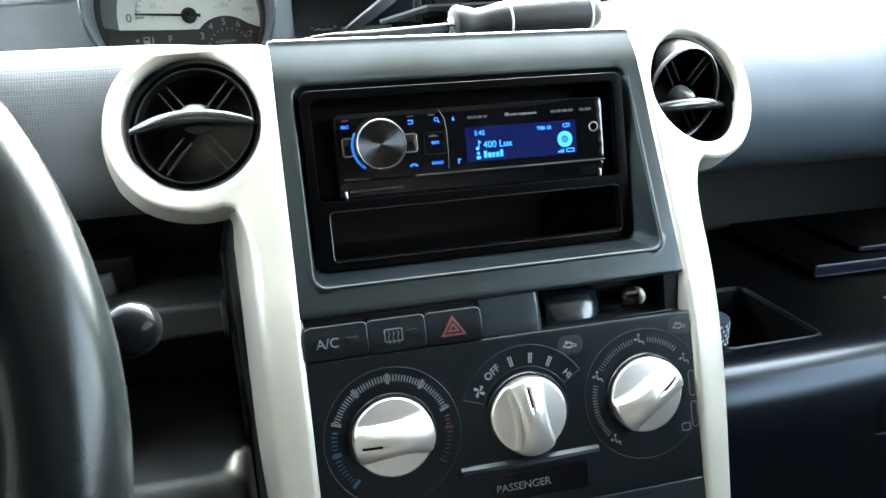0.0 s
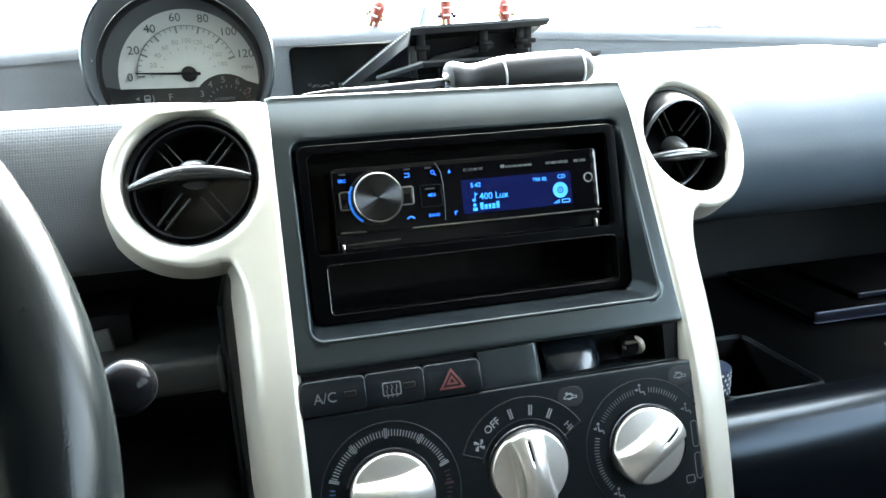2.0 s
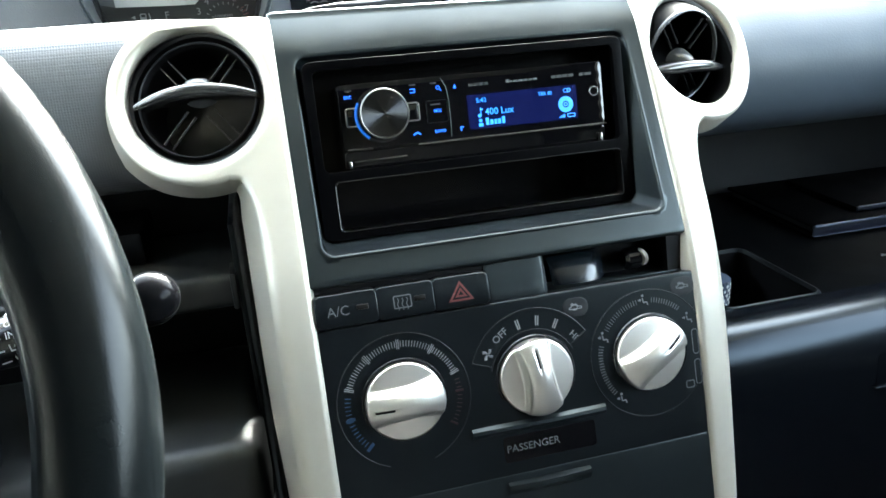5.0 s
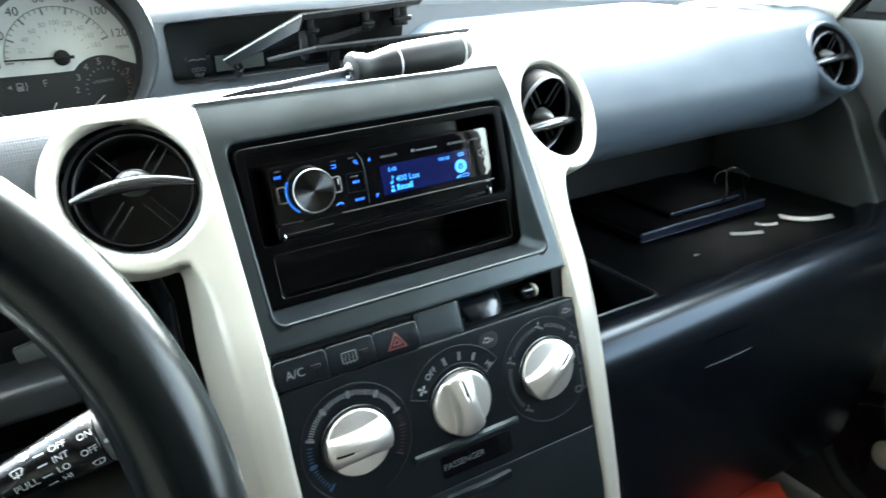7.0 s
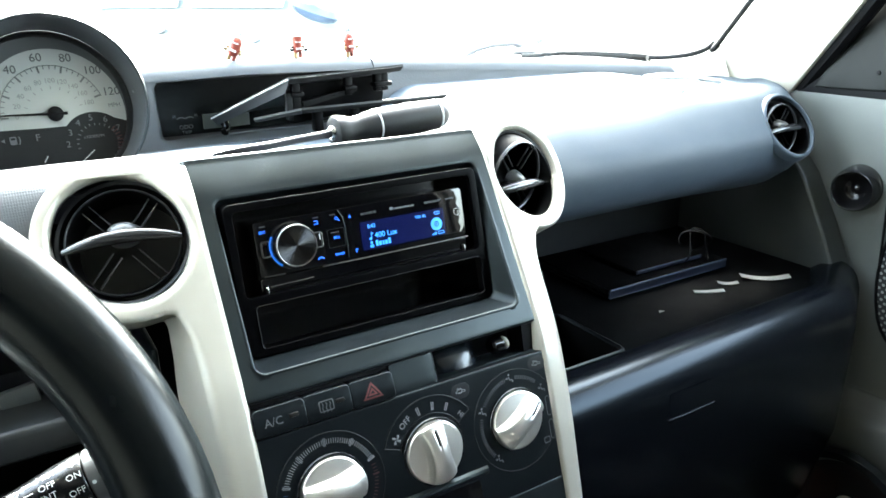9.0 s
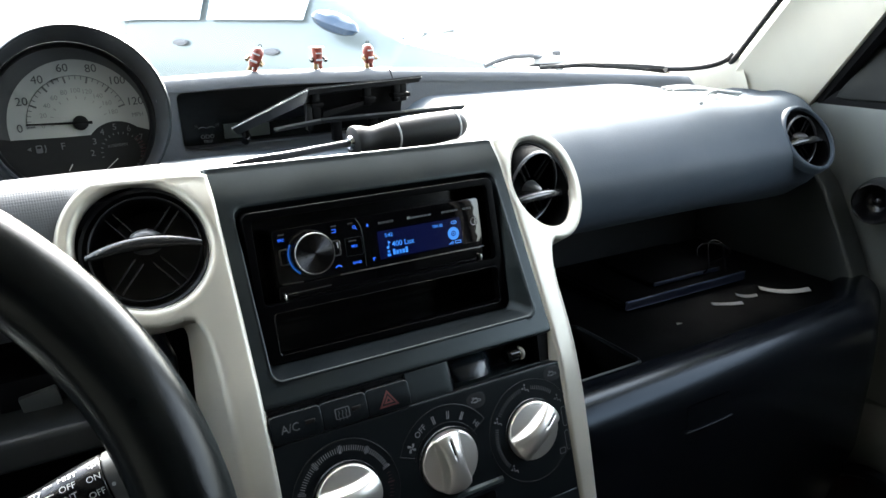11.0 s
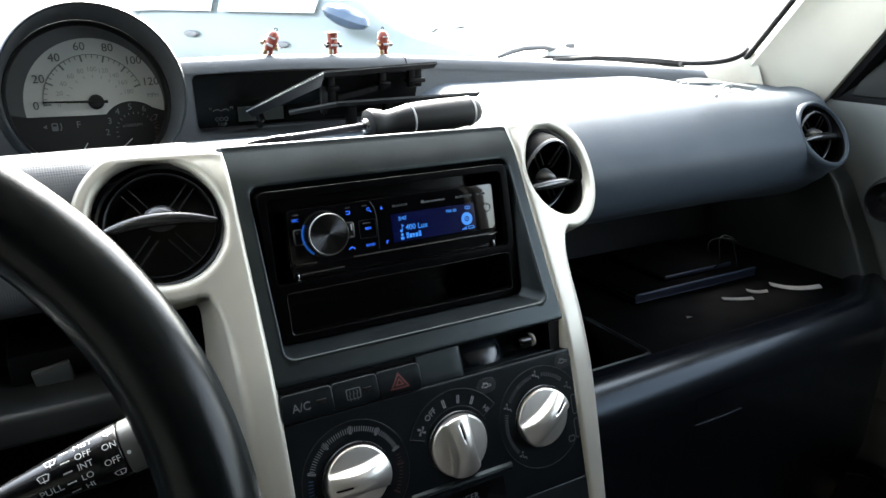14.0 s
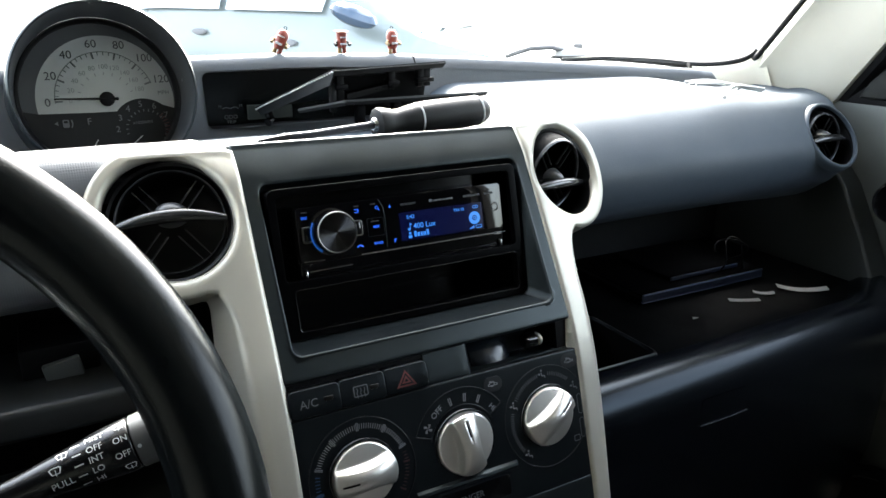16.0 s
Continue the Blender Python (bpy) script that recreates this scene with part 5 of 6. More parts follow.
foot = tube([Vector(PA) + Vector((0.010, -0.004, -0.002)), Vector(PA) + Vector((0.012, -0.006, -0.009)), Vector(PA) + Vector((0.008, -0.010, -0.0112))], 0.004, 10)
part("clip", foot, kit_black, trim_a, "moulded hook")
# Added black sheet hides the bright riser and darkens the panel's inside.
backing = slab(((0.004, 0.156, 1.112), (0.096, 0.160, 1.118), (0.096, 0.150, 1.1535), (0.000, 0.145, 1.1500)), 0.002)
part("shade_backing", backing, deep_black, trim_a, "added dark sheet for the shaded inside")
part("rail", slab(((0.010, 0.139, 1.1275), (0.062, 0.141, 1.1375), (0.062, 0.140, 1.1415), (0.010, 0.138, 1.1330)), 0.003), rubber, trim_a, "long inner rail")
for k in range(5):
    p = Vector((0.016 + 0.0075 * k, 0.1375, 1.1312 + 0.00145 * k))
    part("notch", box(p.x - 0.002, p.x + 0.002, p.y - 0.001, p.y + 0.003, p.z - 0.001, p.z + 0.0012, 0.0003), deep_black, trim_a)
part("bracket", box(-0.0065, -0.001, 0.131, 0.137, 1.118, 1.141, 0.001), rubber, trim_a, "upright bracket")
trim_b = thing("loose_trim_panel", "narrow black trim panel under the other one", "trim panel", "loose trim panels", at=(0.06, 0.12, 1.115))
QA, QB, QC = (-0.030, 0.150, 1.1185), (-0.001, 0.112, 1.1288), (0.139, 0.1085, 1.1298)
part("plate", slab((QA, QB, QC, (0.105, 0.20, 1.1160)), 0.0018), trim_plastic, trim_b, "black plate")
part("flange", slab((QB, QC, (0.136, 0.1095, 1.1272), (0.000, 0.1130, 1.1258)), 0.0014), rubber, trim_b, "bevelled front flange")
part("end_flange", slab((QA, QB, (0.000, 0.1130, 1.1258), (-0.029, 0.150, 1.1165)), 0.0014), rubber, trim_b, "thin end flange")
for x in (0.015, 0.05, 0.095):
    part("clip", box(x, x + 0.008, 0.125, 0.133, 1.1075, 1.124, 0.001), deep_black, trim_b, "moulded clip")


def figurine(x, turn, lean, hat):
    """A toy figure as a plain shape, one mesh."""
    y, z = cowl_line(x)
    bm = bmesh.new()

    def add(b, mat):
        k = len(bm.faces)
        merge(bm, b)
        bm.faces.ensure_lookup_table()
        for f in bm.faces[k:]:
            f.material_index = mat
    if hat:
        add(lathe([(0.0005, 0.0065), (0.0046, 0.0070), (0.0054, 0.0100), (0.0050, 0.0150), (0.0052, 0.0190), (0.0056, 0.0262), (0.0003, 0.0268)], 20), 0)
    else:
        add(lathe([(0.0005, 0.0050), (0.0046, 0.0056), (0.0060, 0.0090), (0.0059, 0.0130), (0.0056, 0.0150), (0.0060, 0.0175), (0.0059, 0.0215), (0.0044, 0.0250), (0.0022, 0.0266), (0.0003, 0.0270)], 20), 0)
    for s in (-1, 1):
        add(tube([(s * 0.0027, 0, 0.0), (s * 0.0027, 0, 0.004), (s * 0.0023, 0, 0.0085)], [0.0026, 0.0021, 0.0022], 12), 0 if s > 0 else 1)
        add(tube([(s * 0.0048, 0, 0.0145), (s * 0.0080, -0.001, 0.0122), (s * 0.0072, -0.004, 0.0102)], [0.0016, 0.0019, 0.0021], 10), 3 if hat else 1)
    add(box(-0.0035, 0.0035, -0.0064, -0.0045, 0.019, 0.0205, 0.0003), 2)
    add(box(-0.0035, 0.0035, -0.0066, -0.0045, 0.0105, 0.0128, 0.0003), 2)
    if hat:
        add(lathe([(0.0003, 0.0268), (0.0075, 0.0268), (0.0075, 0.0274), (0.0003, 0.0275)], 20), 1)
    else:
        add(tube([(0.0015 * math.cos(radians(a)), 0, 0.0285 + 0.0018 * math.sin(radians(a))) for a in range(0, 360, 30)], 0.0005, 8, True), 3)
    bm.transform(Matrix.Translation((x, y + 0.012, z)) @ pose(0, 0, 0, 0, lean, turn) @ Matrix.Diagonal((0.98, 0.98, 0.80 if hat else 0.92, 1)))
    ob = part("toy_figurine", bm, [figure_red, figure_gold, print_white, deep_black])
    return tagged(ob, "small red and gold toy figurine with flat cap" if hat else "small red and gold toy figurine with loop", "figurine", "toy figurines")


figurine(-0.013, -30, 24, False)
figurine(0.056, 0, 0, True)
figurine(0.1125, 10, -2, False)


# ---- shelf contents ----
part("shelf_well", loft([[(a, b, z) for a, b in rrect(0.1845, 0.2615, -0.0115, 0.0845, 0.006, 3)] for z in (0.8862, 0.86, 0.83)], True, False, True), deep_black, dashboard, "sunken tray in the shelf")
part("well_rim", loft([[(a, b, z) for a, b in grow(rrect(0.184, 0.262, -0.012, 0.085, 0.006, 3), d)] for d, z in ((0.004, 0.8862), (0.003, 0.8885), (0.001, 0.8892), (0.0, 0.886))], True), panel_black, dashboard, "raised rim of the tray")
cap_thing = thing("bottle_cap", "blue bottle with white dotted cap in the tray", "bottle", at=(0.192, 0.0, 0.86))
CAPM = Matrix.Translation((0.1850, 0.012, 0.8535)) @ Matrix.Diagonal((1, 1, 1.02, 1))
part("bottle", lathe([(0.0005, -0.0235), (0.013, -0.0235), (0.0135, 0.02), (0.010, 0.028), (0.0003, 0.028)], 28, CAPM), material("blue_plastic", (0.02, 0.05, 0.35), 0.3), cap_thing, "blue plastic bottle")
ribbed = [(0.0125 + 0.0006 * (i % 2)) for i in range(48)]
part("cap", loft([[(CAPM @ Vector((r * math.cos(2 * math.pi * i / 48), r * math.sin(2 * math.pi * i / 48), h))) for i, r in enumerate(ribbed)] for h in (0.028, 0.047, 0.0485)], True, True, True), book_blue, cap_thing, "dark blue ribbed cap")
dots = bmesh.new()
for row in range(5):
    for k in range(16):
        a = 2 * math.pi * (k + 0.5 * (row % 2)) / 16
        merge(dots, lathe([(0.0013, 0.0), (0.0010, 0.0005), (0.0001, 0.0006)], 6, CAPM @ pose(0.0129 * math.cos(a), 0.0129 * math.sin(a), 0.0305 + 0.0037 * row, 90, 0, 90 + math.degrees(a)), True))
tagged(part("dot_pattern", dots, print_white, cap_thing, "raised white dots"), kind="stuff")
book = thing("owners_folder", "dark blue folder lying on the shelf", "folder", at=(0.4, 0.09, 0.89))
BOOK = Matrix.Translation((0.437, 0.153, 0.8865)) @ pose(0, 0, 0, 0, 0, -1)
part("cover", box(-0.098, 0.098, -0.065, 0.065, 0.0, 0.0025, 0.001, 2), book_shaded, book, "", BOOK)
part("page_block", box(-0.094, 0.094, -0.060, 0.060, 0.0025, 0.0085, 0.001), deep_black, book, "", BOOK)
part("cover_top", box(-0.098, 0.098, -0.066, 0.065, 0.0085, 0.0112, 0.001, 2), book_shaded, book, "", BOOK)
part("spine", box(-0.098, 0.098, -0.0685, -0.0662, 0.001, 0.011, 0.0008, 2), book_navy, book, "dark blue spine", BOOK)
for z, r in ((0.0108, 0.0011), (0.0012, 0.0005)):
    part("spine_edge", tube([(-0.097, -0.0683, z), (0.0, -0.0685, z), (0.097, -0.0683, z)], r, 8), book_blue, book, "paler edge line", BOOK)
book2 = thing("booklet", "thin dark booklet on the folder", "booklet", at=(0.42, 0.09, 0.908))
part("cover", box(-0.04, 0.075, -0.048, 0.05, 0.0114, 0.0165, 0.0015, 2), book_shaded, book2, "", BOOK)
part("spine_edge", tube([(-0.037, -0.0504, 0.0162), (0.072, -0.0504, 0.0162)], 0.0006, 8), book_blue, book2, "paler edge line", BOOK)
part("spine", box(-0.038, 0.073, -0.0505, -0.0482, 0.0116, 0.0163, 0.0008, 2), book_navy, book2, "blue spine edge", BOOK)
for (x, y, w, d, turn, lift) in ((0.450, 0.040, 0.036, 0.006, -27, 0.001), (0.488, 0.044, 0.024, 0.006, -35, 0.002), (0.538, 0.030, 0.058, 0.010, -36, 0.004)):
    p = loft([[(w * (t - 0.5), -d / 2, lift * 4 * (t - 0.5) ** 2 + 0.0008), (w * (t - 0.5), d / 2, lift * 4 * (t - 0.5) ** 2 + 0.0014), (w * (t - 0.5), d / 2, lift * 4 * (t - 0.5) ** 2 + 0.0004), (w * (t - 0.5), -d / 2, lift * 4 * (t - 0.5) ** 2)] for t in (0, 0.2, 0.4, 0.6, 0.8, 1)], True, True, True)
    tagged(part("paper_slip", p, paper_white, None, "", Matrix.Translation((x, y, 0.8864)) @ pose(0, 0, 0, 0, 0, turn)), "crumpled strip of white paper on the shelf", "paper", "paper slips")
shard = sheet([(-0.004, 0.0), (0.004, 0.0), (0.001, -0.006)], [], 0.004, rim=0.0006)
tagged(part("paper_scrap", shard, paper_white, None, "", Matrix.Translation((0.362, 0.03, 0.8868)) @ pose(0, 0, 0, 80)), "tiny white paper scrap on the shelf", "paper")
cable = [(0.50 + 0.02 * math.cos(t), 0.11 + 0.012 * math.sin(1.7 * t), 0.895 + 0.018 + 0.018 * math.sin(0.9 * t + 1)) for t in np.linspace(0, 9, 50)]
cable = [(0.51, 0.09, 0.8885)] + cable
tagged(part("coiled_cable", tube(cable, 0.0011, 8), deep_black), "tangled thin black cable on the shelf", "cable")
latch = thing("glove_box_latch", "recessed dark latch on the glove box lid", "latch", at=(0.3, -0.085, 0.84))
LATCH = Matrix.Translation((0.29, -0.0768, 0.856)) @ pose(0, 0, 0, -2)
part("paddle", sheet(rrect(-0.030, 0.030, -0.013, 0.013, 0.004, 4), [], 0.006, lambda u, v: -0.0003 + 0.0006 * abs(u / 0.03) ** 3 + 0.0004 * (v / 0.013)), lower_shaded, latch, "dark paddle", LATCH)
part("lip", tube([(x, -0.0016 + 8 * x * x * 0.1, -0.0125) for x in np.linspace(-0.031, 0.031, 9)], 0.0008, 8), lower_shaded, latch, "rounded finger lip", LATCH)

# cables on the passenger side of the dashboard top
cable_pale = material("pale_cable_sheath", (0.34, 0.345, 0.34), 0.5)
for k, pts in enumerate((((0.37, 0.055, 1.1185), (0.40, 0.075, 1.124), (0.44, 0.10, 1.1255), (0.475, 0.125, 1.125), (0.50, 0.16, 1.126)),
                         ((0.42, 0.15, 1.1240), (0.445, 0.135, 1.1290), (0.475, 0.125, 1.1275), (0.505, 0.12, 1.1245)),
                         ((0.415, 0.135, 1.1245), (0.440, 0.122, 1.1275), (0.470, 0.112, 1.1265), (0.498, 0.108, 1.1245)),
                         ((0.425, 0.162, 1.1250), (0.452, 0.150, 1.1310), (0.490, 0.138, 1.1290), (0.520, 0.128, 1.1240)))):
    fine_pts = []
    vs = [Vector(p) + Vector((0.022, 0, -fall(p[0] + 0.022, p[1] + 0.02))) for p in pts]
    for i in range(len(vs) - 1):
        a, b, c, d = vs[max(i - 1, 0)], vs[i], vs[i + 1], vs[min(i + 2, len(vs) - 1)]
        fine_pts += [0.5 * ((2 * b) + (c - a) * t + (2 * a - 5 * b + 4 * c - d) * t * t + (3 * b - a - 3 * c + d) * t ** 3) for t in (0, 0.25, 0.5, 0.75)]
    fine_pts.append(vs[-1])
    tagged(part("loose_cable", tube(fine_pts, 0.0020, 8), cable_pale), "thin grey cable lying on the dashboard top", "cable", "loose cables")


# ---- doors, pillars, glass ----
corner_grey = material("corner_grey_plastic", (0.009, 0.010, 0.0095), 0.5, grain=0.2, scale=900, spec=0.2)


def build_door(s, n):
    label = "grey plastic passenger door with woven insert" if s > 0 else "grey plastic driver door"
    door = tagged(thing("door_%d" % n, label, "door", at=(s * 0.68, -0.3, 0.8)), kind="structure")

    def skin(u, v):
        """The inner skin: u along the car (towards the front), v up."""
        return -0.010 * math.exp(-((v - 0.98) / 0.12) ** 2) - 0.050 * (1 / (1 + math.exp((v - 0.709) / 0.006)))
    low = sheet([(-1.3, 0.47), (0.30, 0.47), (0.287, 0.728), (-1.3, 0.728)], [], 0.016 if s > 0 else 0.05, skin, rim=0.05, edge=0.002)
    bm = sheet([(-1.3, 0.7295), (0.287, 0.7295), (0.26, 1.04), (0.10, 1.092), (-1.3, 1.10)], [], 0.016 if s > 0 else 0.05, skin, rim=0.05, edge=0.01)
    side = Matrix(((0, s, 0, s * 0.668), (1, 0, 0, 0), (0, 0, 1, 0), (0, 0, 0, 1)))
    part("skin", bm, door_grey, door, "grey moulded panel", side)
    # Lower half takes the darker copy, so its shade is painted in.
    part("lower_skin", low, door_shaded, door, "lower panel in door grey darkened for shade", side)
    surround = sheet([(-1.3, 1.10), (-0.02, 1.10), (-0.16, 1.62), (-1.3, 1.62)], [[(-1.01, 1.105), (-0.055, 1.105), (-0.19, 1.58), (-1.01, 1.58)]], 0.06, rim=0.04)
    part("window_frame", surround, deep_black, door, "black window frame", side)
    part("quarter_panel", sheet([(-0.03, 1.09), (0.105, 1.09), (-0.03, 1.30)], [], 0.03, lambda u, v: -0.004, rim=0.03, edge=0.004), deep_black, door, "black corner panel", side)
    seam = [(-0.052, 1.10), (-0.041, 1.085), (-0.036, 1.05), (-0.034, 1.0), (-0.036, 0.955), (-0.0375, 0.90), (-0.037, 0.86)]
    part("seam", tube([(u, skin(u, v) - 0.0006, v) for u, v in dense(seam + seam[-2:0:-1], 0.02)[:18]], 0.0016, 8), deep_black, door, "dark joint between the moulded panels", side)
    part("corner_cover", sheet([(-0.018, 1.106), (0.078, 1.103), (-0.018, 1.262)], [], 0.02, lambda u, v: -0.0065, rim=0.003, edge=0.003), corner_grey, door, "dark grey corner cover", side)
    for u, v in ((0.004, 1.124), (-0.010, 1.124)):
        part("screw", lathe([(0.0026, 0.0), (0.0022, 0.0010), (0.0004, 0.0012)], 12, side @ Matrix.Translation((u, -0.0068, v)) @ pose(0, 0, 0, 90)), deep_black, door, "small dark screw")
    if s > 0:
        ins = [(-0.055, 0.955), (-0.045, 0.93), (-0.04, 0.87), (-0.055, 0.81), (-0.10, 0.79), (-0.2, 0.772), (-0.6, 0.765), (-0.6, 0.96), (-0.2, 0.965)]
        for _ in range(2):
            ins = [(a[0] + (b[0] - a[0]) * f, a[1] + (b[1] - a[1]) * f) for a, b in zip(ins, ins[1:] + ins[:1]) for f in (0.25, 0.75)]
        part("fabric_insert", sheet(ins, [], 0.012, lambda u, v: skin(u, v) - 0.004 + 0.0025 * math.exp(-((u + 0.12) / 0.05) ** 2 - ((v - 0.87) / 0.06) ** 2), rim=0.006, edge=0.004), woven, door, "dotted woven fabric insert", side)
        part("piping", tube([(u, skin(u, v) - 0.003, v) for u, v in grow(dense(ins, 0.02), 0.003)], 0.0022, 8, True), deep_black, door, "", side)
        rows = [(0.0, 0.729), (-0.012, 0.723), (-0.030, 0.718), (-0.046, 0.712), (-0.054, 0.702), (-0.057, 0.684), (-0.056, 0.644)]
        part("lower_ledge", loft([[(u, d + 0.02 * max(0.0, (u + 0.03) / 0.08) ** 2, v - 0.04 * max(0.0, u + 0.06)) for d, v in rows] for u in (-0.7, -0.4, -0.25, -0.15, -0.1, -0.06, -0.03, 0.0, 0.03, 0.06)], False), door_shaded, door, "moulded lower ledge", side)
        part("door_pull", sheet(rrect(-0.2, -0.115, 0.835, 0.855, 0.008, 4), [], 0.01, lambda u, v: -0.024, rim=0.012, edge=0.004), silver, door, "silver door pull", side)
        part("speaker_ring", lathe([(0.085, 0.0), (0.082, 0.010), (0.074, 0.012), (0.068, 0.002)], 48, side @ Matrix.Translation((-0.082, -0.063, 0.592)) @ pose(0, 0, 0, 90), False), panel_black, door, "speaker surround")
        part("speaker_cone", lathe([(0.068, 0.002), (0.03, -0.012), (0.02, -0.010), (0.014, -0.002), (0.0005, 0.001)], 48, side @ Matrix.Translation((-0.082, -0.063, 0.592)) @ pose(0, 0, 0, 90), False), panel_black, door, "speaker cone")
        part("speaker_dome", lathe([(0.019, -0.006), (0.015, 0.002), (0.006, 0.006), (0.0005, 0.0065)], 32, side @ Matrix.Translation((-0.082, -0.063, 0.592)) @ pose(0, 0, 0, 90), False), silver, door, "pale metal speaker dome")
    glass = part("pane", sheet([(-1.2, 1.10), (-0.055, 1.10), (-0.19, 1.585), (-1.2, 1.585)], [], 0.2), window_glass, door, "clear side window", side @ Matrix.Translation((0, 0.03, 0)))
    glass.visible_shadow = False


woven = material("dotted_woven_fabric", (0.045, 0.047, 0.050), 0.9, grain=0.8, scale=300)
wn = woven.node_tree
vo = wn.nodes.new("ShaderNodeTexVoronoi")
vo.inputs["Scale"].default_value, vo.inputs["Randomness"].default_value = 150, 0.0
ramp = wn.nodes.new("ShaderNodeValToRGB")
ramp.color_ramp.elements[0].position, ramp.color_ramp.elements[0].color = 0.24, (0.22, 0.22, 0.21, 1)
ramp.color_ramp.elements[1].position, ramp.color_ramp.elements[1].color = 0.32, (0.014, 0.0145, 0.016, 1)
tc = wn.nodes.new("ShaderNodeTexCoord")
vo.voronoi_dimensions = "2D"
apart, flat_co = wn.nodes.new("ShaderNodeSeparateXYZ"), wn.nodes.new("ShaderNodeCombineXYZ")
wn.links.new(tc.outputs["Object"], apart.inputs[0])
turned = wn.nodes.new("ShaderNodeVectorRotate")
turned.rotation_type = "Z_AXIS"
turned.inputs["Angle"].default_value = radians(45)
wn.links.new(apart.outputs[1], flat_co.inputs[0])
wn.links.new(apart.outputs[2], flat_co.inputs[1])
wn.links.new(flat_co.outputs[0], turned.inputs["Vector"])
wn.links.new(turned.outputs[0], vo.inputs["Vector"])
wn.links.new(vo.outputs["Distance"], ramp.inputs[0])
wn.links.new(ramp.outputs[0], wn.nodes["Principled BSDF"].inputs["Base Color"])
build_door(1, 1)
build_door(-1, 2)
tweeter = thing("tweeter", "round black tweeter on the door", "speaker", at=(0.655, 0.009, 0.988))
TW = Matrix.Translation((0.660, 0.001, 0.9895)) @ pose(0, 0, 0, 0, -90, 0) @ pose(0, 0, 0, 12, 0, 0) @ Matrix.Diagonal((0.86, 0.86, 1, 1))
part("cup", lathe([(0.032, 0.0), (0.0315, 0.016), (0.0295, 0.027), (0.0265, 0.031), (0.0240, 0.028), (0.019, 0.015), (0.012, 0.010), (0.0005, 0.009)], 40, TW, False), kit_black, tweeter, "black cup")
part("dome", lathe([(0.008, 0.008), (0.0075, 0.013), (0.004, 0.016), (0.0003, 0.0165)], 24, TW, False), gloss_black, tweeter, "small centre dome")


def screen_base(x):
    return 0.335 - 0.13 * (x / 0.62) ** 2


def pillar(s):
    rows = []
    for k in range(13):
        t = k / 12
        z = 1.085 + (1.66 - 1.085) * t
        yin = 0.226 - 0.84 * (z - 1.085)
        xin = 0.614 - 0.08 * (z - 1.085)
        yo = 0.118 - 0.86 * (z - 1.085)
        xo = 0.668 - 0.30 * (z - 1.085)
        rows.append([(s * xin, yin + 0.012, z), (s * (xin - 0.004), yin, z), (s * (xin + 0.008), yin - 0.016, z), (s * (xin * 0.45 + xo * 0.55), (yin + yo) / 2 - 0.016, z), (s * (xo - 0.006), yo, z), (s * (xo + 0.01), yo - 0.004, z), (s * (xo + 0.02), yo + 0.05, z)])
    p = tagged(thing("pillar_right" if s > 0 else "pillar_left", "beige windscreen pillar trim", "pillar", at=(s * 0.64, 0.15, 1.2)), kind="structure")
    part("trim", loft(rows, True, True, True), headliner, p)
    part("seal", tube([Vector(r[0]) + Vector((s * -0.004, 0.004, 0)) for r in rows], 0.0042, 8), rubber, p, "black windscreen seal")
    low, mid, high = Vector((s * 0.522, 0.223, 1.1330)), Vector((s * 0.607, 0.205, 1.1285)), Vector((s * 0.6075, 0.188, 1.152))
    bend = [low.lerp(mid, k / 14).lerp(mid.lerp(high, k / 14), k / 14) for k in range(15)]
    foot = [q + Vector((s * 0.01, -0.016, -0.045)) for q in bend]
    part("corner_fillet", loft([[q + Vector((0, 0.008, -0.004)) for q in bend], bend, [q + Vector((0, -0.005, -0.005)) for q in bend], foot], False), headliner, p, "rounded lower corner")
    part("corner_seal", tube([q + Vector((0, 0.006, 0.002)) for q in bend], 0.004, 8), rubber, p, "black rounded corner seal")
    part("door_seal", tube([Vector(r[5]) for r in rows], 0.011, 8), deep_black, p, "black door seal")


pillar(1)
pillar(-1)
screen = tagged(thing("window_1", "wide clear windscreen", "windscreen", at=(0, 0.3, 1.3)), kind="structure")
ws = loft([[(x, screen_base(x) - 0.86 * (z - 1.12) + 0.03, z) for x in np.linspace(-0.66, 0.66, 23)] for z in np.linspace(1.09, 1.68, 8)], False)
pane = part("pane", ws, window_glass, screen, "clear glass")
pane.visible_shadow = False
part("lower_seal", tube([(x, screen_base(x) - 0.0 + 0.015, 1.124 - 0.02 * (x / 0.6) ** 2) for x in np.linspace(-0.66, 0.66, 25)], 0.009, 8), rubber, screen, "black lower seal")
part("header_rail", box(-0.62, 0.62, -0.20, -0.08, 1.60, 1.66, 0.01), headliner, screen, "beige rail over the windscreen")
# Grey instead of black: the bright haze outside is put into the colour.
wiper_grey = material("haze_lifted_grey", (0.10, 0.10, 0.105), 0.6)
wiper = thing("windscreen_wiper", "black windscreen wiper parked on the glass", "wiper", at=(0.4, 0.4, 1.13))
part("arm", tube([(0.352, 0.40, 1.1385), (0.372, 0.40, 1.1445), (0.395, 0.40, 1.1490), (0.43, 0.40, 1.1495), (0.47, 0.41, 1.141)], [0.003, 0.004, 0.004, 0.004, 0.005], 8), wiper_grey, wiper, "wiper arm")
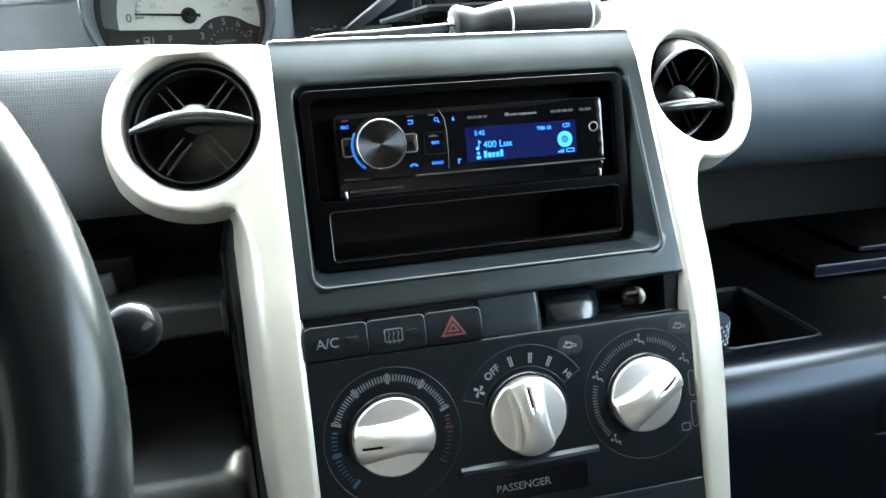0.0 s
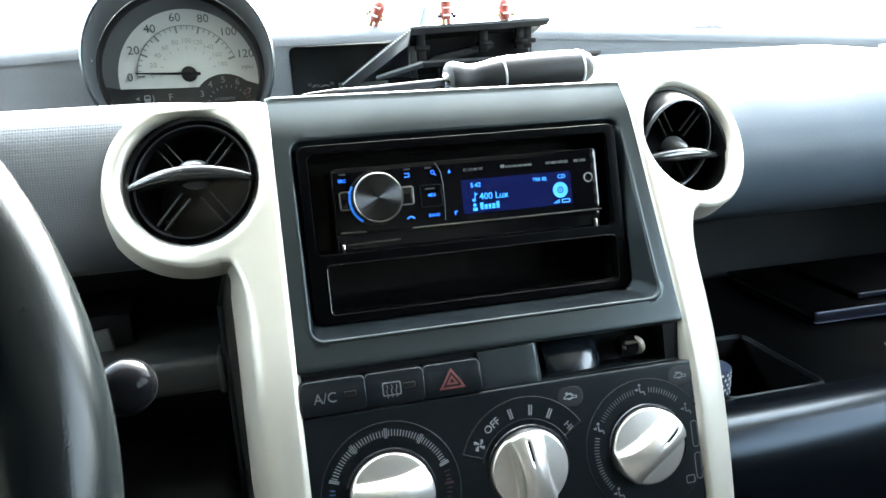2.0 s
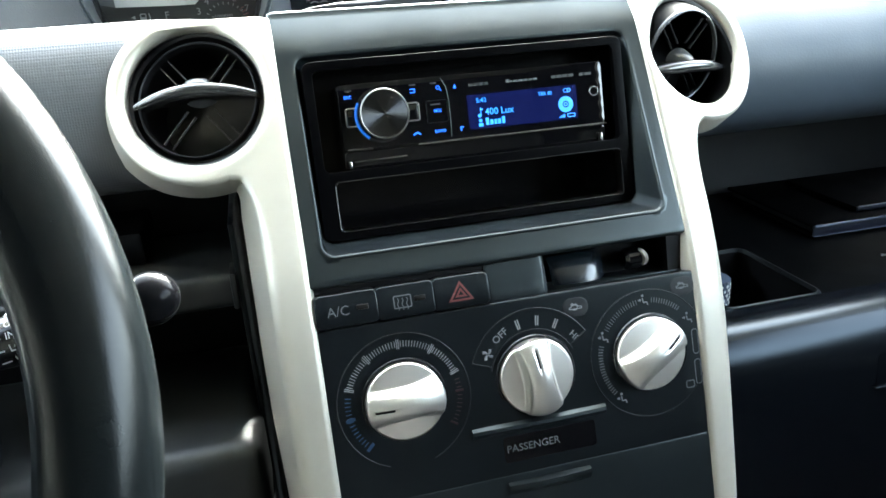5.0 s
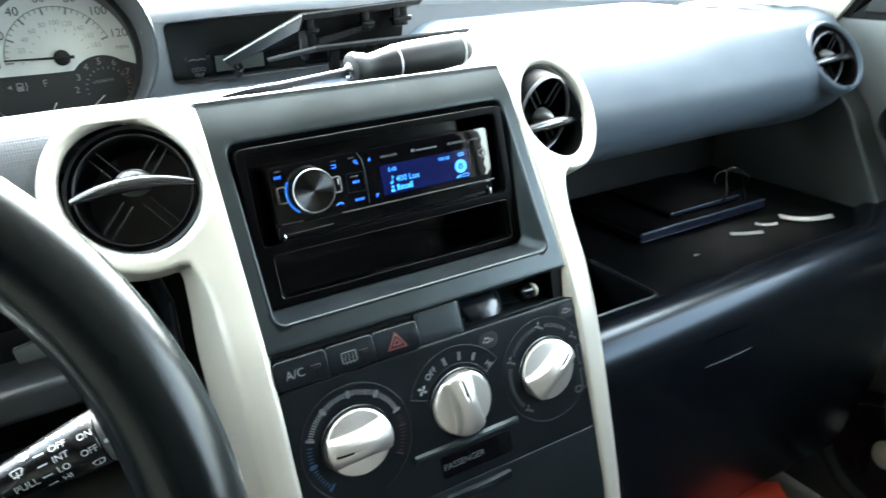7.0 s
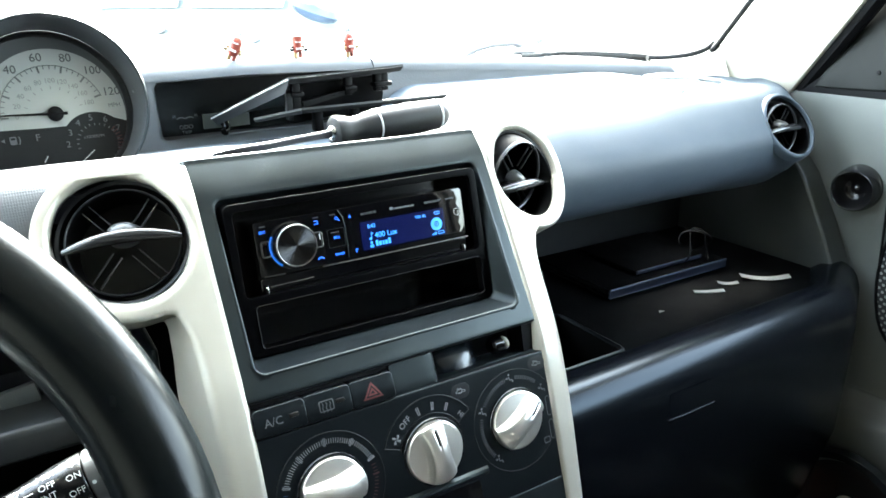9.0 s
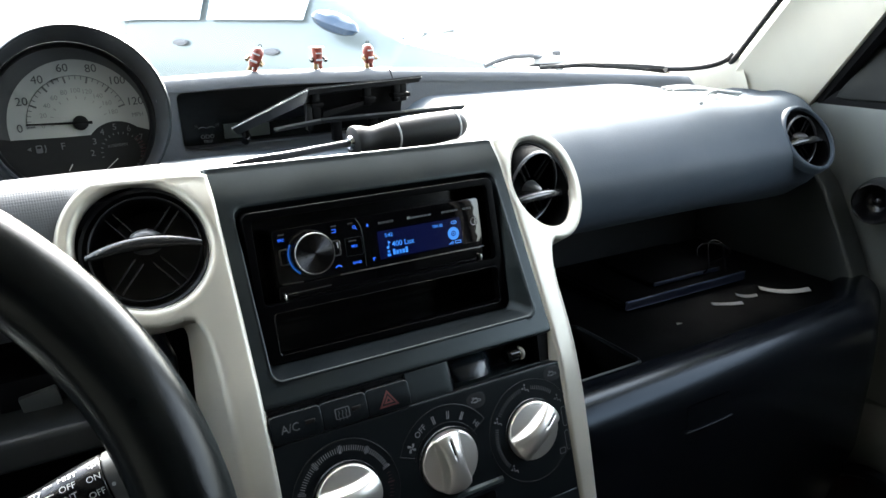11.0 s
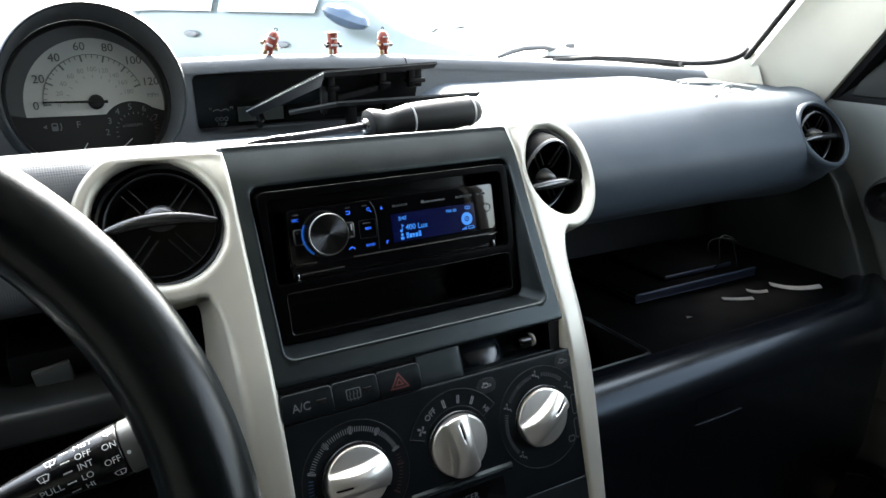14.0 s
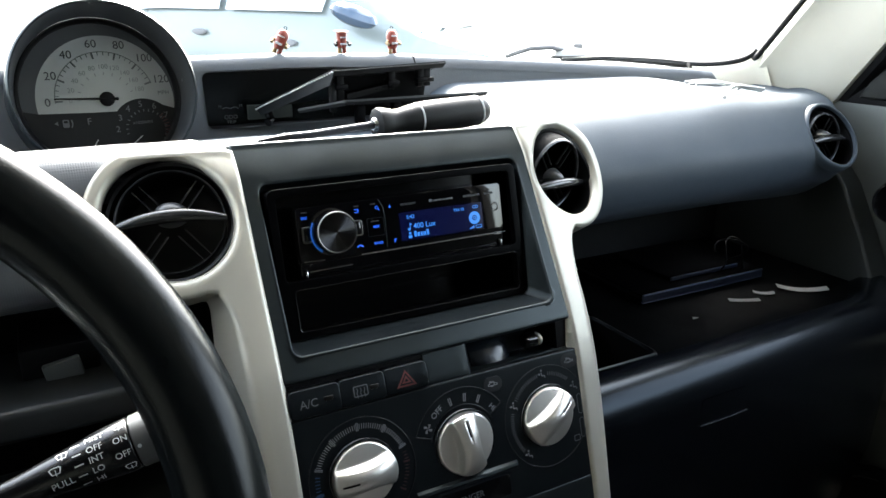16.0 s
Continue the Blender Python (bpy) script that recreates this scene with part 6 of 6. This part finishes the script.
part("blade", tube([(0.44, 0.39, 1.132), (0.50, 0.37, 1.1345), (0.535, 0.345, 1.133), (0.574, 0.325, 1.130), (0.605, 0.305, 1.126), (0.63, 0.285, 1.122)], [0.004, 0.005, 0.006, 0.007, 0.008, 0.008], 8, flat=0.8), rubber, wiper, "wiper blade")
PIVOT = Matrix.Translation((0.475, 0.405, 1.1335))
part("pivot_base", lathe([(0.044, 0.0), (0.045, 0.002), (0.042, 0.004)], 32, PIVOT @ Matrix.Diagonal((1, 0.5, 1, 1))), rubber, wiper, "black pivot base")
part("pivot_cap", lathe([(0.043, 0.004), (0.036, 0.009), (0.02, 0.013), (0.0005, 0.0145)], 32, PIVOT @ Matrix.Diagonal((1, 0.5, 1, 1))), paper_white, wiper, "pale pivot cap")
part("pivot_nut", lathe([(0.0075, 0.0), (0.0075, 0.006), (0.004, 0.009), (0.0003, 0.0095)], 6, PIVOT @ Matrix.Translation((0.006, 0, 0.013))), wiper_grey, wiper, "grey nut")
red_box = thing("red_box", "red cardboard box on the passenger floor", "box", at=(0.44, 0.03, 0.5))
part("carton", box(0.38, 0.50, -0.03, 0.10, 0.461, 0.55, 0.002), red_card, red_box, "", Matrix.Translation((0.42, -0.042, 0)) @ pose(0, 0, 0, 0, 0, -30) @ Matrix.Translation((-0.44, -0.03, 0)))


# ---- parked car outside ----
car_paint = material("silver_green_car_paint", (0.130, 0.151, 0.148), 0.3, metal=0.2, coat=0.4, vary=0.04, vscale=2)
car_glass = material("dark_blue_car_glass", (0.02, 0.04, 0.07), 0.06, vary=0.1)
# Pale base colour stands for sky mirrored in the side windows.
car_sky_pale = material("glass_painted_sky_pale", (0.5, 0.52, 0.54), 0.05)
tyre = material("tyre_rubber", (0.03, 0.03, 0.03), 0.8)
CAR = Matrix.Translation((1.41, 5.60, -0.015)) @ Matrix(((0.62, 0.78, 0, 0), (-0.78, 0.62, 0, 0), (0, 0, 1, 0), (0, 0, 0, 1)))
car = thing("parked_car", "silver green car parked beyond the windscreen", "car", at=(1.9, 8.9, 0))


def car_section(x):
    """Half width and heights of sill, waist, hood or roof at x along the car (front: plus)."""
    roof = float(np.interp(x, (-2.1, -1.7, -1.2, -0.4, 0.4, 0.9, 1.5, 2.2, 2.35), (1.1, 1.25, 1.6, 1.66, 1.6, 1.36, 0.98, 0.84, 0.65)))
    waist = float(np.interp(x, (-2.1, -1.0, 0.9, 1.5, 2.2, 2.35), (1.06, 1.12, 1.10, 0.97, 0.80, 0.58)))
    half = float(np.interp(x, (-2.1, -1.7, 0, 1.6, 2.2, 2.35), (0.72, 0.83, 0.86, 0.83, 0.70, 0.55)))
    return half, waist, roof


def car_loop(x):
    half, waist, roof = car_section(x)
    top = half * (0.72 if roof > waist + 0.15 else 0.9)
    pts = [(-half * 0.92, 0.25), (-half, 0.5), (-half, 0.75), (-half * 0.97, waist), (-top, max(roof - 0.05, waist)), (-top * 0.7, roof), (0, roof + 0.02)]
    pts = pts + [(-a, b) for a, b in reversed(pts[:-1])]
    return [(x, a + 0.86, b) for a, b in pts]


body = loft([car_loop(x) for x in np.linspace(-2.1, 2.35, 36)], True, True, True)
part("body", body, car_paint, car, "silver green bodywork", CAR, sharp=50)
for a, b in ((-1.25, -0.35), (-0.28, 0.62)):
    part("side_window", loft([[(x, 0.858 - car_section(x)[0] + k * 0.19, car_section(x)[1] + 0.05 + k * (car_section(x)[2] - car_section(x)[1] - 0.14)) for k in (0.0, 0.5, 1.0)] for x in np.linspace(a, b, 7)], False), car_sky_pale, car, "side window with the sky's reflection painted pale", CAR)
for x, z in ((-0.57, 0.985), (0.31, 0.915)):
    part("door_handle", lathe([(0.001, -0.03), (0.03, -0.03), (0.035, 0.0), (0.03, 0.014), (0.001, 0.02)], 20, Matrix.Translation((x, 0.0, z)) @ pose(0, 0, 0, 90) @ Matrix.Diagonal((2.2, 0.8, 1, 1))), wiper_grey, car, "grey oval door handle", CAR)
mirror_bm = lathe([(0.001, -0.085), (0.05, -0.078), (0.09, -0.045), (0.105, 0.0), (0.09, 0.05), (0.05, 0.08), (0.001, 0.09)], 24, Matrix.Translation((0.98, -0.14, 1.13)) @ pose(0, 0, 0, 0, 18, 0) @ Matrix.Diagonal((1.9, 1.0, 0.85, 1)))
part("wing_mirror", mirror_bm, car_glass, car, "dark blue wing mirror", CAR)
for y in (0.0, 0.62):
    part("wiper", tube([(1.46, y, 1.015), (1.45, y + 0.22, 1.045), (1.44, y + 0.42, 1.05), (1.43, y + 0.56, 1.03)], [0.010, 0.02, 0.016, 0.008], 8), car_glass, car, "dark wiper", CAR)
for x in (-1.35, 1.45):
    for y in (0.06, 1.66):
        w = part("wheel", lathe([(0.2, -0.1), (0.31, -0.1), (0.33, -0.06), (0.33, 0.06), (0.31, 0.1), (0.2, 0.1)], 32, Matrix.Translation((x, y, 0.33)) @ pose(0, 0, 0, 90)), tyre, car, "black wheel", CAR)
